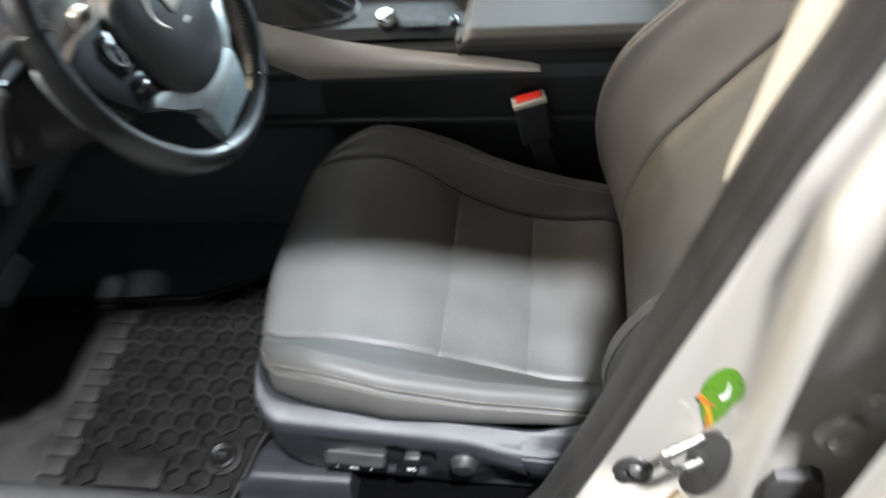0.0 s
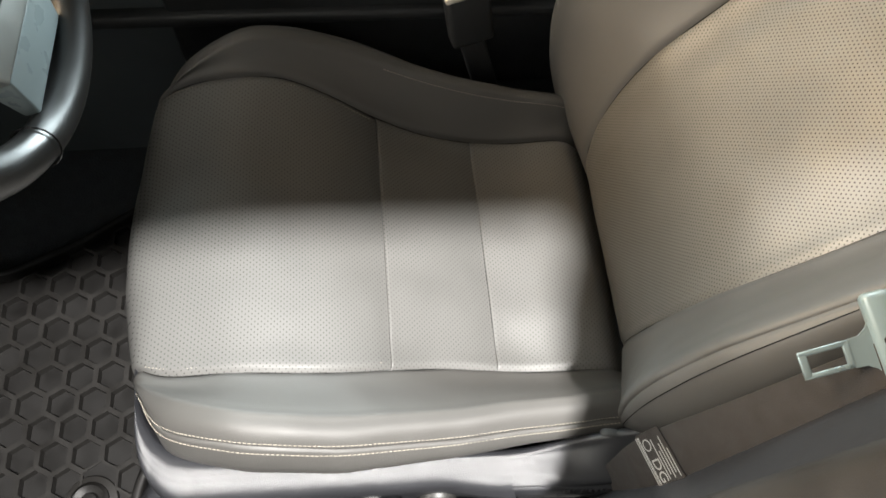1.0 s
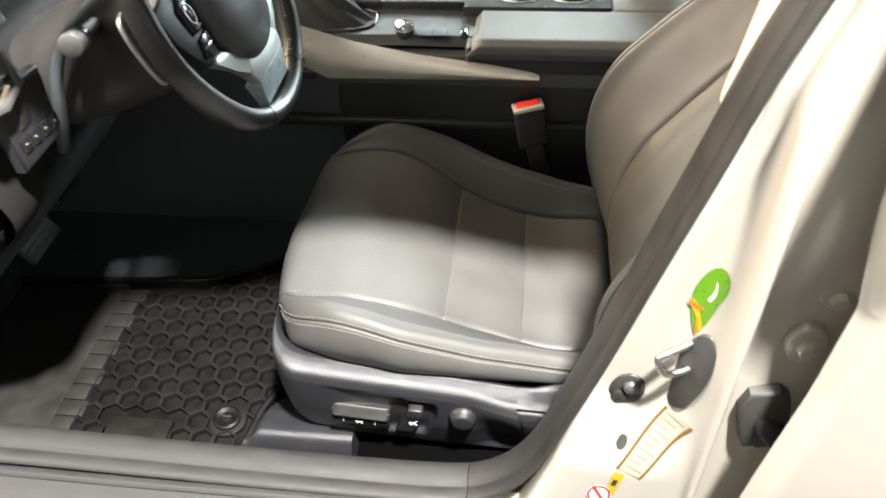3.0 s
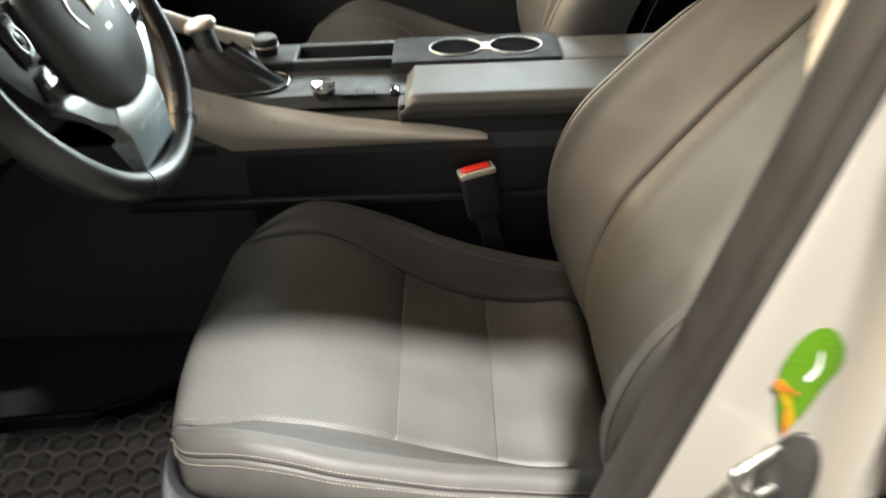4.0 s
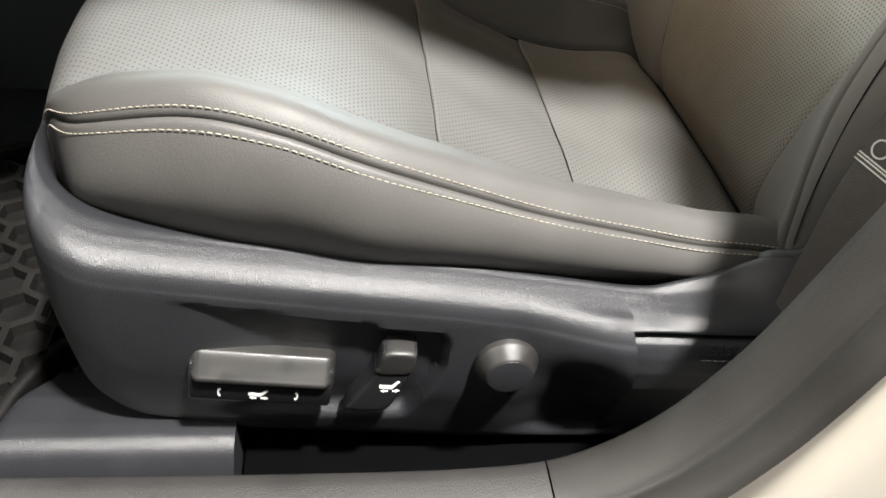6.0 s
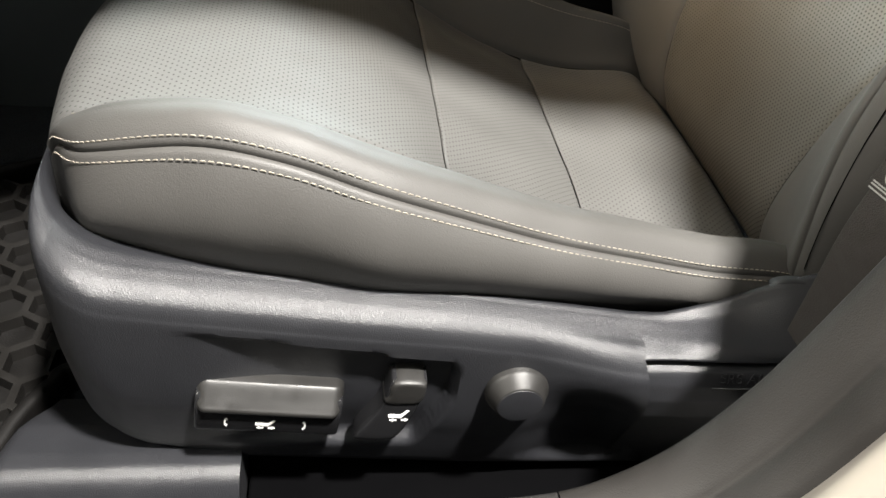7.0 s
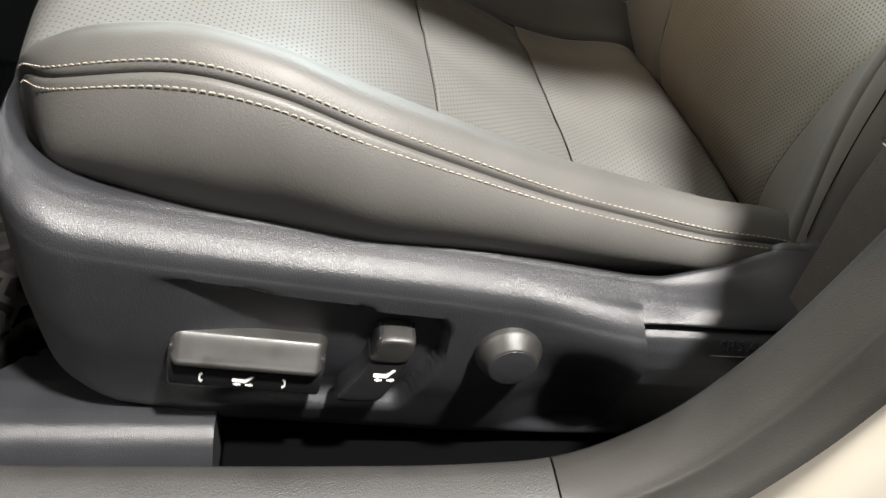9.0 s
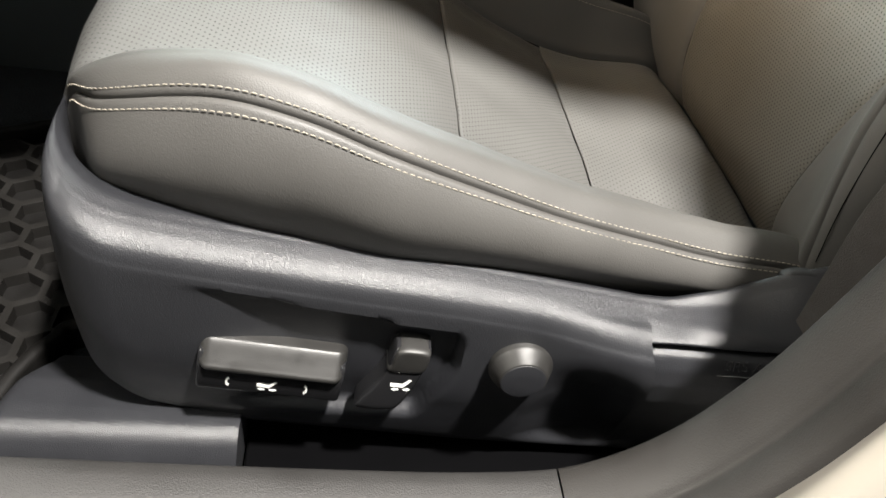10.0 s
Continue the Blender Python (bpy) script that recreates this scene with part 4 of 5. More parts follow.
    part("recliner_cover_lower", grid(lower_cover, 14, 60), PLASTIC, seat, "charcoal plastic lower hinge cover")
    # Added black board and strip: they paint the gap's shade under the seat.
    part("gap_shade_board", box(-0.27, 0.25, 0.055, 0.07, 0.275, 0.42, 0.002), DARK, seat)
    part("gap_shade_strip", box(-0.185, 0.25, -0.033, 0.056, 0.272, 0.286, 0.003), DARK, seat, "black strip standing in for the shade under the seat")
    pt = Vector(lower_cover(0.47, 0.055))
    mt = frame_at(pt, Vector(lower_cover(0.52, 0.055)) - pt, Vector(lower_cover(0.47, 0.03)) - pt)
    writing("airbag_mark", "SRS AIRBAG", 0.0105, mt @ Matrix.Translation((0, 0, 0.0006)), PLASTIC, base, 0.0004)
    part("airbag_line", box(-0.032, 0.032, -0.0075, -0.0068, -0.0004, 0.0006, 0, m=mt), PLASTIC, base)

    tab = frame_at((0.190, 0.052, 0.4765), (0.9, -0.25, 0.1), (0.1, 0.3, 0.95))
    part("pivot_tab", pillow(ellipse(0.016, 0.0065), ((1.0, -0.004), (1.0, 0.002), (0.9, 0.0038), (0.7, 0.0046)), tab), SMOOTH, seat, "small black oval plastic tab")
    # long seat switch: a leaning cap over a dark base
    ms = Matrix.Translation((-0.1645, 0.0235, 0.4045)) @ Matrix.Rotation(radians(6.0), 4, "Y")

    def bar(profile, length, r):
        """A bar along x with a section of (y, z) pairs and rounded edges."""
        bm = prism(profile, length, ms @ Matrix(((0, 0, 1, -length / 2), (1, 0, 0, 0), (0, 1, 0, 0), (0, 0, 0, 1))))
        bmesh.ops.bevel(bm, geom=bm.edges[:], offset=r, segments=4, affect="EDGES", profile=0.5)
        return bm

    sw = part("slide_switch", bar([(0.004, 0.010), (-0.0120, 0.008), (-0.0158, -0.003), (-0.0138, -0.0260), (0.004, -0.0260)], 0.093, 0.0030), GLOSS, seat, "black seat slide switch with white marks")
    SECTION = [Vector(p) for p in ((0.0040, 0.0142), (-0.0040, 0.0146), (-0.0072, 0.0136), (-0.0130, 0.0072), (-0.0168, 0.0030), (-0.0186, 0.0008), (-0.0184, -0.0018), (-0.0160, -0.0032), (-0.0100, -0.0036), (0.0040, -0.0036))]

    def cap_at(u, v):
        half, r = 0.0468, 0.0075
        x = half * math.sin((2 * u - 1) * math.pi / 2)
        d = max(0.0, abs(x) - (half - r)) / r
        t = v * (len(SECTION) - 1)
        j = min(int(t), len(SECTION) - 2)
        p = cr(*[SECTION[min(max(j + i, 0), len(SECTION) - 1)] for i in (-1, 0, 1, 2)], t - j)
        k = math.sqrt(max(0.0, 1 - d * d)) if d < 1 else 0.0
        c = Vector((0.0040, 0.0040))
        return ms @ Vector((x, c.x + (p.x - c.x) * (0.35 + 0.65 * k), c.y + (p.y - c.y) * (0.45 + 0.55 * k)))

    part("switch_cap", grid(cap_at, 60, 46), SWITCH, sw, "grey switch top")
    mi = ms @ Matrix.Translation((0, -0.0148, -0.0145)) @ Matrix.Rotation(radians(90 + 5.0), 4, "X") @ Matrix.Translation((0, 0, 0.0002))

    def icon(mm, mirror, cushion=True):
        bm = bmesh.new()
        if cushion:
            bm = merge(bm, prism([(-0.0085, -0.0035), (0.0015, -0.0045), (0.0075, 0.0040), (0.0055, 0.0045), (0.001, -0.0005), (-0.0085, 0.0002)], 0.0003, mm))
            for sgn in (-1, 1):
                bm = merge(bm, prism([(sgn * 0.0018, -0.0078), (sgn * 0.0045, -0.0078), (sgn * 0.0045, -0.0090), (sgn * 0.0075, -0.0068), (sgn * 0.0045, -0.0050), (sgn * 0.0045, -0.0062), (sgn * 0.0018, -0.0062)][::sgn], 0.0003, mm))
        else:
            arc = [(mirror * (0.0014 - 0.0020 * math.cos(radians(a))), 0.0042 * math.sin(radians(a))) for a in range(-70, 71, 20)]
            bm = merge(bm, prism([(x, y) for x, y in arc] + [(x + mirror * 0.0013, y) for x, y in arc[::-1]], 0.0003, mm))
            for sgn in (-1, 1):
                bm = merge(bm, prism([(mirror * -0.0006, sgn * 0.0034), (mirror * 0.0024, sgn * 0.0034), (mirror * 0.0016, sgn * 0.0064)], 0.0003, mm))
        return bm

    part("slide_mark", icon(mi @ Matrix.Translation((-0.001, 0.001, 0)) @ Matrix.Scale(0.80, 4), 1), WHITE, sw, smooth=False)
    part("tilt_mark", icon(mi @ Matrix.Translation((-0.027, 0.0, 0)) @ Matrix.Scale(0.80, 4), 1, False), WHITE, sw, smooth=False)
    part("lift_mark", icon(mi @ Matrix.Translation((0.0240, 0.0, 0)) @ Matrix.Scale(0.80, 4), -1, False), WHITE, sw, smooth=False)
    # recline switch, leaning forward
    out = [(-0.0265, -0.0330), (-0.0100, -0.0345), (0.0010, -0.0300), (0.0125, 0.000), (0.0165, 0.0225), (0.0140, 0.0265), (-0.0025, 0.0275), (-0.0070, 0.0235), (-0.0130, 0.0), (-0.0270, -0.026)]
    mr = Matrix.Translation((-0.0815, 0.0245, 0.4025)) @ Matrix.Rotation(radians(90), 4, "X")
    rings = lambda d: ((1.0, 0.0), (1.0, d - 0.0045), (0.985, d - 0.0028), (0.95, d - 0.0014), (0.90, d - 0.0006), (0.82, d - 0.0001), (0.70, d))
    rs = part("recline_switch", pillow([tuple(p.xy) for p in spline([(x, y, 0) for x, y in out], 5, True)], rings(0.0165), mr), GLOSS, seat, "black tilted seatback switch with a white mark")
    top = [(-0.0080, 0.0150), (-0.0100, 0.0080), (0.0020, 0.0065), (0.0140, 0.0080), (0.0165, 0.0215), (0.0150, 0.0262), (0.0060, 0.0280), (-0.0030, 0.0275), (-0.0065, 0.0235)]
    part("recline_cap", pillow([tuple(p.xy) for p in spline([(x, y, 0) for x, y in top], 5, True)], rings(0.0178), mr), SWITCH, rs, "grey switch top")
    part("recline_mark", icon(mr @ Matrix.Translation((0.0005, -0.0035, 0.0166)) @ Matrix.Scale(0.85, 4), 1), WHITE, rs, smooth=False)
    # round lumbar knob
    mk = Matrix.Translation((-0.0035, 0.024, 0.4150)) @ Matrix.Rotation(radians(90), 4, "X")
    part("knob_well", lathe(((0.0240, -0.004), (0.0240, 0.0078), (0.0232, 0.0084), (0.0222, 0.0078), (0.0220, -0.004)), mk, 48), GLOSS, seat)
    kn = part("lumbar_knob", lathe(((0.0215, 0.0), (0.0214, 0.012), (0.0208, 0.0140), (0.0200, 0.0150), (0.0163, 0.0225), (0.0155, 0.0232), (0.0150, 0.0233)), mk, 56), SWITCH, seat, "round dark grey lumbar knob")
    part("knob_face", lathe(((0.0151, 0.0), (0.0151, 0.0230), (0.0148, 0.0236), (0.0144, 0.0237), (0.004, 0.0237), (0.0, 0.0237)), mk, 48), PLASTIC, kn)
    return seat


driver_seat = build_seat("driver_seat", "black leather car seat with perforated panels and pale twin stitching")
passenger_seat = build_seat("passenger_seat", "black leather passenger seat beyond the centre console", False)
passenger_seat.location = (0.02, 0.83, 0.065)

# ---- driver's belt ----
belt = thing("seat_belt", "brown-grey seat belt webbing along the seat side", "seat belt")
BELT_PATH = spline([(0.188, 0.004, 0.34), (0.187, 0.003, 0.42), (0.186, 0.003, 0.50), (0.186, 0.003, 0.56), (0.198, 0.003, 0.615), (0.230, 0.003, 0.685), (0.264, 0.005, 0.748), (0.292, 0.007, 0.805), (0.310, 0.010, 0.880), (0.322, 0.012, 0.960), (0.328, 0.020, 1.07), (0.330, 0.05, 1.20)], 6)
BN = Vector((-0.88, -0.33, 0.33)).normalized()
part("webbing", sweep(BELT_PATH, round_profile(0.047, 0.0016, 0.0007, 3), BN), BELT, belt, "brown-grey woven webbing")


def on_belt(i, off=0.0, lift=0.0012):
    t = (BELT_PATH[i + 1] - BELT_PATH[i - 1]).normalized()
    o = t.cross(BN).normalized()
    nrm = o.cross(t).normalized()
    if nrm.dot(BN) < 0:
        nrm = -nrm
    return Matrix.Translation(BELT_PATH[i] + nrm * lift) @ Matrix((t, nrm.cross(t), nrm)).transposed().to_4x4() @ Matrix.Translation((off, 0, 0))


ml = on_belt(22)
label_film = part("care_label", prism([(-0.022, -0.027), (0.024, -0.027), (0.020, 0.0265), (-0.018, 0.0265)], 0.0004, ml), BELT, belt, "clear care label with pale print", smooth=False)
for sx in (-0.019, -0.0165, -0.0147):
    part("barcode_bar", box(sx - 0.0005, sx + 0.0004, -0.025, 0.024, 0.0004, 0.0006, 0, m=ml), PRINT, label_film, smooth=False)
writing("label_letters", "DG", 0.016, ml @ Matrix.Translation((-0.007, -0.010, 0.0005)) @ Matrix.Rotation(radians(-90), 4, "Z"), PRINT, label_film, 0.0001)
part("label_ring", sweep([ml @ Vector((-0.007 + x, 0.0145 + y, 0.0006)) for x, y in ellipse(0.0052, 0.0052)], [(-0.0005, -0.0001), (0.0005, -0.0001), (0.0005, 0.0002), (-0.0005, 0.0002)], ml.to_3x3() @ Vector((0, 0, 1)), True), PRINT, label_film)
for k in range(5):
    part("print_bar", box(0.001 + 0.0042 * k, 0.0022 + 0.0042 * k, -0.020 + 0.004 * (k % 2), 0.018 - 0.006 * ((k * 2) % 3), 0.0004, 0.0006, 0, m=ml), PRINT, label_film, smooth=False)

tongue = thing("belt_tongue", "pale grey metal belt tongue hanging on the webbing", "belt tongue")
along = Vector((0.90, 0.10, 0.32)).normalized()
across = BN.cross(along).normalized()
mt = Matrix.Translation((0.296, 0.028, 0.808)) @ Matrix((along, across, along.cross(across))).transposed().to_4x4()
for bar in ((-0.012, 0.008, -0.037, 0.037), (0.034, 0.044, -0.036, 0.036)):
    part("tongue_bar", box(*bar, -0.006, 0.008, 0.0045, 3, m=mt), TONGUE, tongue, "pale grey tongue bar")
for bar in ((0.004, 0.036, -0.036, -0.028), (0.004, 0.036, 0.028, 0.036)):
    part("tongue_side", box(*bar, -0.006, 0.008, 0.003, 3, m=mt), TONGUE, tongue)
blade = bmesh.new()
for part_box in ((-0.032, -0.026, -0.0100, 0.0100), (-0.062, -0.056, -0.0092, 0.0092), (-0.062, -0.028, -0.0100, -0.0062), (-0.062, -0.028, 0.0062, 0.0100)):
    blade = box(*part_box, -0.0012, 0.0012, 0.0009, 2, m=mt, bm=blade)
neck = [(-0.028, -0.0100), (-0.020, -0.0105), (-0.014, -0.0145), (-0.008, -0.024), (-0.008, 0.024), (-0.014, 0.0145), (-0.020, 0.0105), (-0.028, 0.0100)]
blade = merge(blade, prism(neck, 0.0024, mt @ Matrix.Translation((0, 0, -0.0012))))
part("tongue_blade", blade, BLADE, tongue, "bright steel tongue blade")

buckle = thing("belt_buckle", "black seat belt buckle with a red button", "belt buckle")
mb = frame_at((0.075, 0.568, 0.592), (0.80, 0.18, 0.12), (-0.35, 0.05, 1.0))
part("buckle_body", box(-0.028, 0.028, -0.055, 0.028, -0.014, 0.016, 0.006, 3, m=mb), SMOOTH, buckle, "black plastic buckle body")
part("buckle_rim", box(-0.029, 0.029, 0.020, 0.030, -0.015, 0.017, 0.003, 3, m=mb), SILVER, buckle, "pale rim")
part("release_button", box(-0.022, 0.022, 0.024, 0.0335, -0.010, 0.0105, 0.003, 3, m=mb), RED, buckle, "red release button")
part("buckle_stalk", sweep(spline([mb @ Vector(p) for p in ((0, -0.05, 0), (0.004, -0.09, 0), (0.012, -0.15, -0.004), (0.016, -0.2, -0.006))], 4), round_profile(0.034, 0.012, 0.004), mb.to_3x3() @ Vector((0, 0, 1))), SMOOTH, buckle, "black plastic stalk")

# ---- centre console ----
console = thing("centre_console", "dark car centre console with silver trims and cup holders", "centre console")
part("console_side", grid(lambda u, v: (-1.10 + 1.50 * u, 0.606 + 0.012 * math.sin(v * 3.1) - 0.012 * v, 0.27 + 0.40 * v), 20, 14), CONSOLE, console, "dark plastic console side")
part("side_ledge", box(-0.50, 0.40, 0.586, 0.612, 0.548, 0.566, 0.005), SMOOTH, console)
part("upper_body", box(-0.30, 0.42, 0.598, 0.830, 0.40, 0.702, 0.010), SMOOTH, console, "dark plastic console body")
part("control_deck", grid(lambda u, v: (-0.33 + 0.33 * u, 0.620 + 0.125 * v, 0.722 + 0.004 * math.sin(u * 3) - 0.016 * (1 - smooth(0, 0.12, v))), 24, 20), SMOOTH, console, "smooth grey-black control deck")


def silver_wedge(u, v):
    x = -0.365 + 0.455 * u
    zt = interp(((-0.365, 0.768), (-0.338, 0.757), (-0.25, 0.730), (-0.132, 0.706), (0.008, 0.687), (0.086, 0.672), (0.09, 0.668)), x)
    zb = interp(((-0.365, 0.690), (-0.338, 0.676), (-0.307, 0.659), (-0.225, 0.660), (0.083, 0.664), (0.09, 0.666)), x)
    return (x, 0.583 + 0.011 * v ** 2 - 0.006 * math.sin(math.pi * v), zb + (zt - zb) * v)


part("silver_trim", grid(silver_wedge, 40, 16), SILVER, console, "satin silver console trim")
part("trim_front", box(-0.45, -0.335, 0.592, 0.622, 0.648, 0.668, 0.005, m=Matrix.Translation((0, 0, 0))), SMOOTH, console)
lid = part("armrest_lid", grid(lambda u, v: (lambda a, b: (-0.045 + 0.42 * u + 0.006 * abs(v - 0.5), 0.588 + 0.124 * a, 0.700 + b))(interp(((0, 0.02), (0.18, 0.0), (0.30, 0.02), (0.42, 0.12), (0.85, 0.94), (1, 1.0)), v), interp(((0, 0.0), (0.18, 0.012), (0.30, 0.026), (0.42, 0.034), (0.85, 0.040), (1, 0.036)), v) * (0.35 + 0.65 * smooth(0, 0.05, u))), 40, 40), LEATHER, console, "padded black armrest lid")
part("lid_front", box(-0.046, -0.036, 0.592, 0.712, 0.690, 0.722, 0.004), LEATHER, lid)
part("lid_latch", box(-0.062, -0.044, 0.630, 0.660, 0.700, 0.728, 0.005), GLOSS, lid)
deck = box(-0.34, -0.222, 0.735, 0.822, 0.68, 0.742, 0.005)
for x0, x1, y0, y1, z1 in ((-0.224, -0.058, 0.735, 0.747, 0.742), (-0.224, -0.058, 0.806, 0.822, 0.742), (-0.224, -0.058, 0.745, 0.808, 0.716)):
    deck = box(x0, x1, y0, y1, 0.68, z1, 0.003, bm=deck)
part("tray_deck", deck, SMOOTH, console, "dark raised console deck with a sunken tray")
CUPS, CUP_Y, CUP_R = (0.046, 0.146), 0.768, 0.0440
block = bmesh.new()
for n, cx in enumerate(CUPS):
    edge = ((-0.060, 0.096), (0.096, 0.218))[n]
    ring_in, ring_out = [], []
    for k in range(48):
        a = 2 * math.pi * k / 48
        c, q = math.cos(a), math.sin(a)
        reach = min((edge[1] - cx) / c if c > 1e-6 else 9, (edge[0] - cx) / c if c < -1e-6 else 9, (0.824 - CUP_Y) / q if q > 1e-6 else 9, (0.712 - CUP_Y) / q if q < -1e-6 else 9)
        ring_in.append(block.verts.new((cx + CUP_R * c, CUP_Y + 0.86 * CUP_R * q, 0.744)))
        ring_out.append(block.verts.new((cx + reach * c, CUP_Y + reach * q, 0.744)))
    for k in range(48):
        block.faces.new((ring_in[k], ring_in[(k + 1) % 48], ring_out[(k + 1) % 48], ring_out[k]))
part("cup_block", block, DASH_SKIN, console, "dark console top round the cup holders")
part("cup_block_edge", box(-0.060, 0.218, 0.712, 0.718, 0.70, 0.7435, 0.001), SMOOTH, console)
part("rear_block", box(0.216, 0.42, 0.700, 0.815, 0.66, 0.7425, 0.012), LEATHER, console, "padded black console lid")
for cx in CUPS:
    m = Matrix.Translation((cx, CUP_Y, 0.744))
    cup = part("cup_holder", grid(lambda u, v, m=m: m @ Vector(((CUP_R - 0.006 * u) * math.cos(2 * math.pi * v), 0.86 * (CUP_R - 0.006 * u) * math.sin(2 * math.pi * v), -0.055 * u)), 6, 40, closed_v=True, caps=True), DARK, console, "round cup holder")
    part("cup_ring", sweep([m @ Vector((CUP_R * math.cos(a * math.pi / 20), 0.86 * CUP_R * math.sin(a * math.pi / 20), 0.001)) for a in range(40)], circle(0.0017, 8), (0, 0, 1), True), WHEEL_SILVER, cup, "thin satin silver ring")
part("cup_bridge", box(0.089, 0.103, 0.754, 0.784, 0.740, 0.7465, 0.002), SILVER, console)
mkn = Matrix.Translation((-0.164, 0.646, 0.718))
kb = part("mode_dial", lathe(((0.019, 0), (0.019, 0.010), (0.017, 0.012)), mkn, 36), GLOSS, console, "chrome-topped round dial")
part("dial_cap", lathe(((0.0185, 0.010), (0.020, 0.013), (0.020, 0.019), (0.017, 0.023), (0.0, 0.0245)), mkn, 36), CHROME, kb, "bright chrome cap")
mkn = Matrix.Translation((-0.276, 0.780, 0.742))
kb = part("menu_dial", lathe(((0.019, 0), (0.0195, 0.012), (0.0215, 0.014), (0.0215, 0.026), (0.019, 0.029), (0.0, 0.0285)), mkn, 36), SMOOTH, console, "dark round menu dial")
part("dial_ring", sweep([mkn @ Vector((0.0217 * math.cos(a * math.pi / 18), 0.0217 * math.sin(a * math.pi / 18), 0.015)) for a in range(36)], circle(0.0008, 6), (0, 0, 1), True), SILVER, kb)
for k in range(2):
    part("deck_button", box(-0.137 + 0.027 * k, -0.112 + 0.027 * k, 0.626, 0.654, 0.7240, 0.7278, 0.0010), SMOOTH, console, "small flat deck button")
for k in range(2):
    part("menu_button", box(-0.325 + 0.012 * k, -0.315 + 0.012 * k, 0.760, 0.800, 0.741, 0.7445, 0.001), GLOSS, console)
part("shift_boot", grid(lambda u, v: (lambda r, a: (-0.335 + 0.05 * (1 - u) * 0.0 - 0.018 * u + r * 0.105 * math.cos(a), 0.690 + 0.035 * u + r * 0.045 * math.sin(a), 0.722 + 0.055 * u + 0.003 * math.sin(9 * a + 8 * u)))(1 - 0.56 * u ** 0.9, 2 * math.pi * v), 12, 48, closed_v=True), DASH_SKIN, console, "gathered black leather shift boot")
part("shift_bezel", sweep([Vector((-0.335 + 0.108 * math.copysign(abs(math.cos(a)) ** 0.6, math.cos(a)), 0.690 + 0.048 * math.copysign(abs(math.sin(a)) ** 0.6, math.sin(a)), 0.725)) for a in [k * math.pi / 24 for k in range(48)]], circle(0.004, 8), (0, 0, 1), True), GLOSS, console, "gloss black shift surround")
sh = part("shift_lever", sweep(spline([(-0.350, 0.722, 0.76), (-0.360, 0.733, 0.785), (-0.366, 0.740, 0.800)], 4), circle(0.0185, 18), (0, 1, 0)), SMOOTH, console, "leather shift lever")
part("shift_knob", grid(lambda u, v: Vector((-0.368, 0.743, 0.806)) + Vector((0.027 * math.sin(math.pi * u) ** 0.7 * math.cos(2 * math.pi * v), 0.021 * math.sin(math.pi * u) ** 0.8 * math.sin(2 * math.pi * v), 0.012 * math.cos(math.pi * (1 - u)) + 0.006 * math.cos(2 * math.pi * v) * math.sin(math.pi * u))), 16, 24, closed_v=True), SILVER, sh, "satin silver shift knob")
part("far_silver_trim", sweep(spline([(-0.60, 0.838, 0.862), (-0.48, 0.836, 0.800), (-0.39, 0.834, 0.765), (-0.31, 0.832, 0.742)], 5), round_profile(0.030, 0.014, 0.005), (0, 1, 0)), SILVER, console, "satin silver console trim")
part("console_riser", grid(lambda u, v: (-0.34 - 0.36 * u, 0.62 + 0.205 * v, 0.715 + 0.16 * u ** 1.5), 12, 8), SMOOTH, console, "gloss dark centre stack")

# ---- steering wheel ----
wheel = thing("steering_wheel", "black leather steering wheel with satin silver lower spoke", "steering wheel")
TILT_W = 22
sn, cs = math.sin(radians(TILT_W)), math.cos(radians(TILT_W))
MW = frame_at((-0.360, 0.305, 0.955), (0, 1, 0), (-sn, 0, cs))


NR = 96
rim_bm = bmesh.new()
rings = []
for i in range(NR):
    a = 2 * math.pi * i / NR
    thick = 0.0155 + 0.0035 * math.exp(-((math.sin(a) + 0.55) / 0.3) ** 2)
    c = Vector((0.180 * math.cos(a), 0.180 * math.sin(a), 0))
    rad = Vector((math.cos(a), math.sin(a), 0))
    rings.append([rim_bm.verts.new(MW @ (c + rad * thick * math.cos(q) * 0.92 + Vector((0, 0, 1)) * thick * math.sin(q) * 1.12)) for q in [2 * math.pi * k / 18 for k in range(18)]])
for i in range(NR):
    for k in range(18):
        rim_bm.faces.new((rings[i][k], rings[(i + 1) % NR][k], rings[(i + 1) % NR][(k + 1) % 18], rings[i][(k + 1) % 18]))
rim_ob = part("wheel_rim", rim_bm, material("wheel_leather", (0.019, 0.0185, 0.018), 0.38, vary=0.1, scale=30, grain=1100, bump=0.12), wheel, "smooth black leather rim")
for a in (radians(-116), radians(-64), radians(28), radians(152)):
    c = Vector((0.180 * math.cos(a), 0.180 * math.sin(a), 0))
    rad = Vector((math.cos(a), math.sin(a), 0))
    part("rim_seam", sweep([MW @ (c + rad * 0.0176 * math.cos(q) * 0.96 + Vector((0, 0, 1)) * 0.0176 * math.sin(q) * 1.16) for q in [2 * math.pi * k / 20 for k in range(20)]], circle(0.0008, 6), MW.to_3x3() @ Vector((-math.sin(a), math.cos(a), 0)), True), GLOSS, rim_ob)
bm = bmesh.new()
for k in range(150):
    a = radians(-150 + 300 * k / 150) - radians(0)
    if -140 < math.degrees(a) < -40 and not (-60 < math.degrees(a) < -52):
        continue
    mm = MW @ Matrix.Translation((0.1645 * math.cos(a), 0.1645 * math.sin(a), 0.006)) @ Matrix.Rotation(a, 4, "Z")
    bm = box(-0.0008, 0.0008, -0.0011, 0.0011, -0.003, 0.004, 0, m=mm, bm=bm)
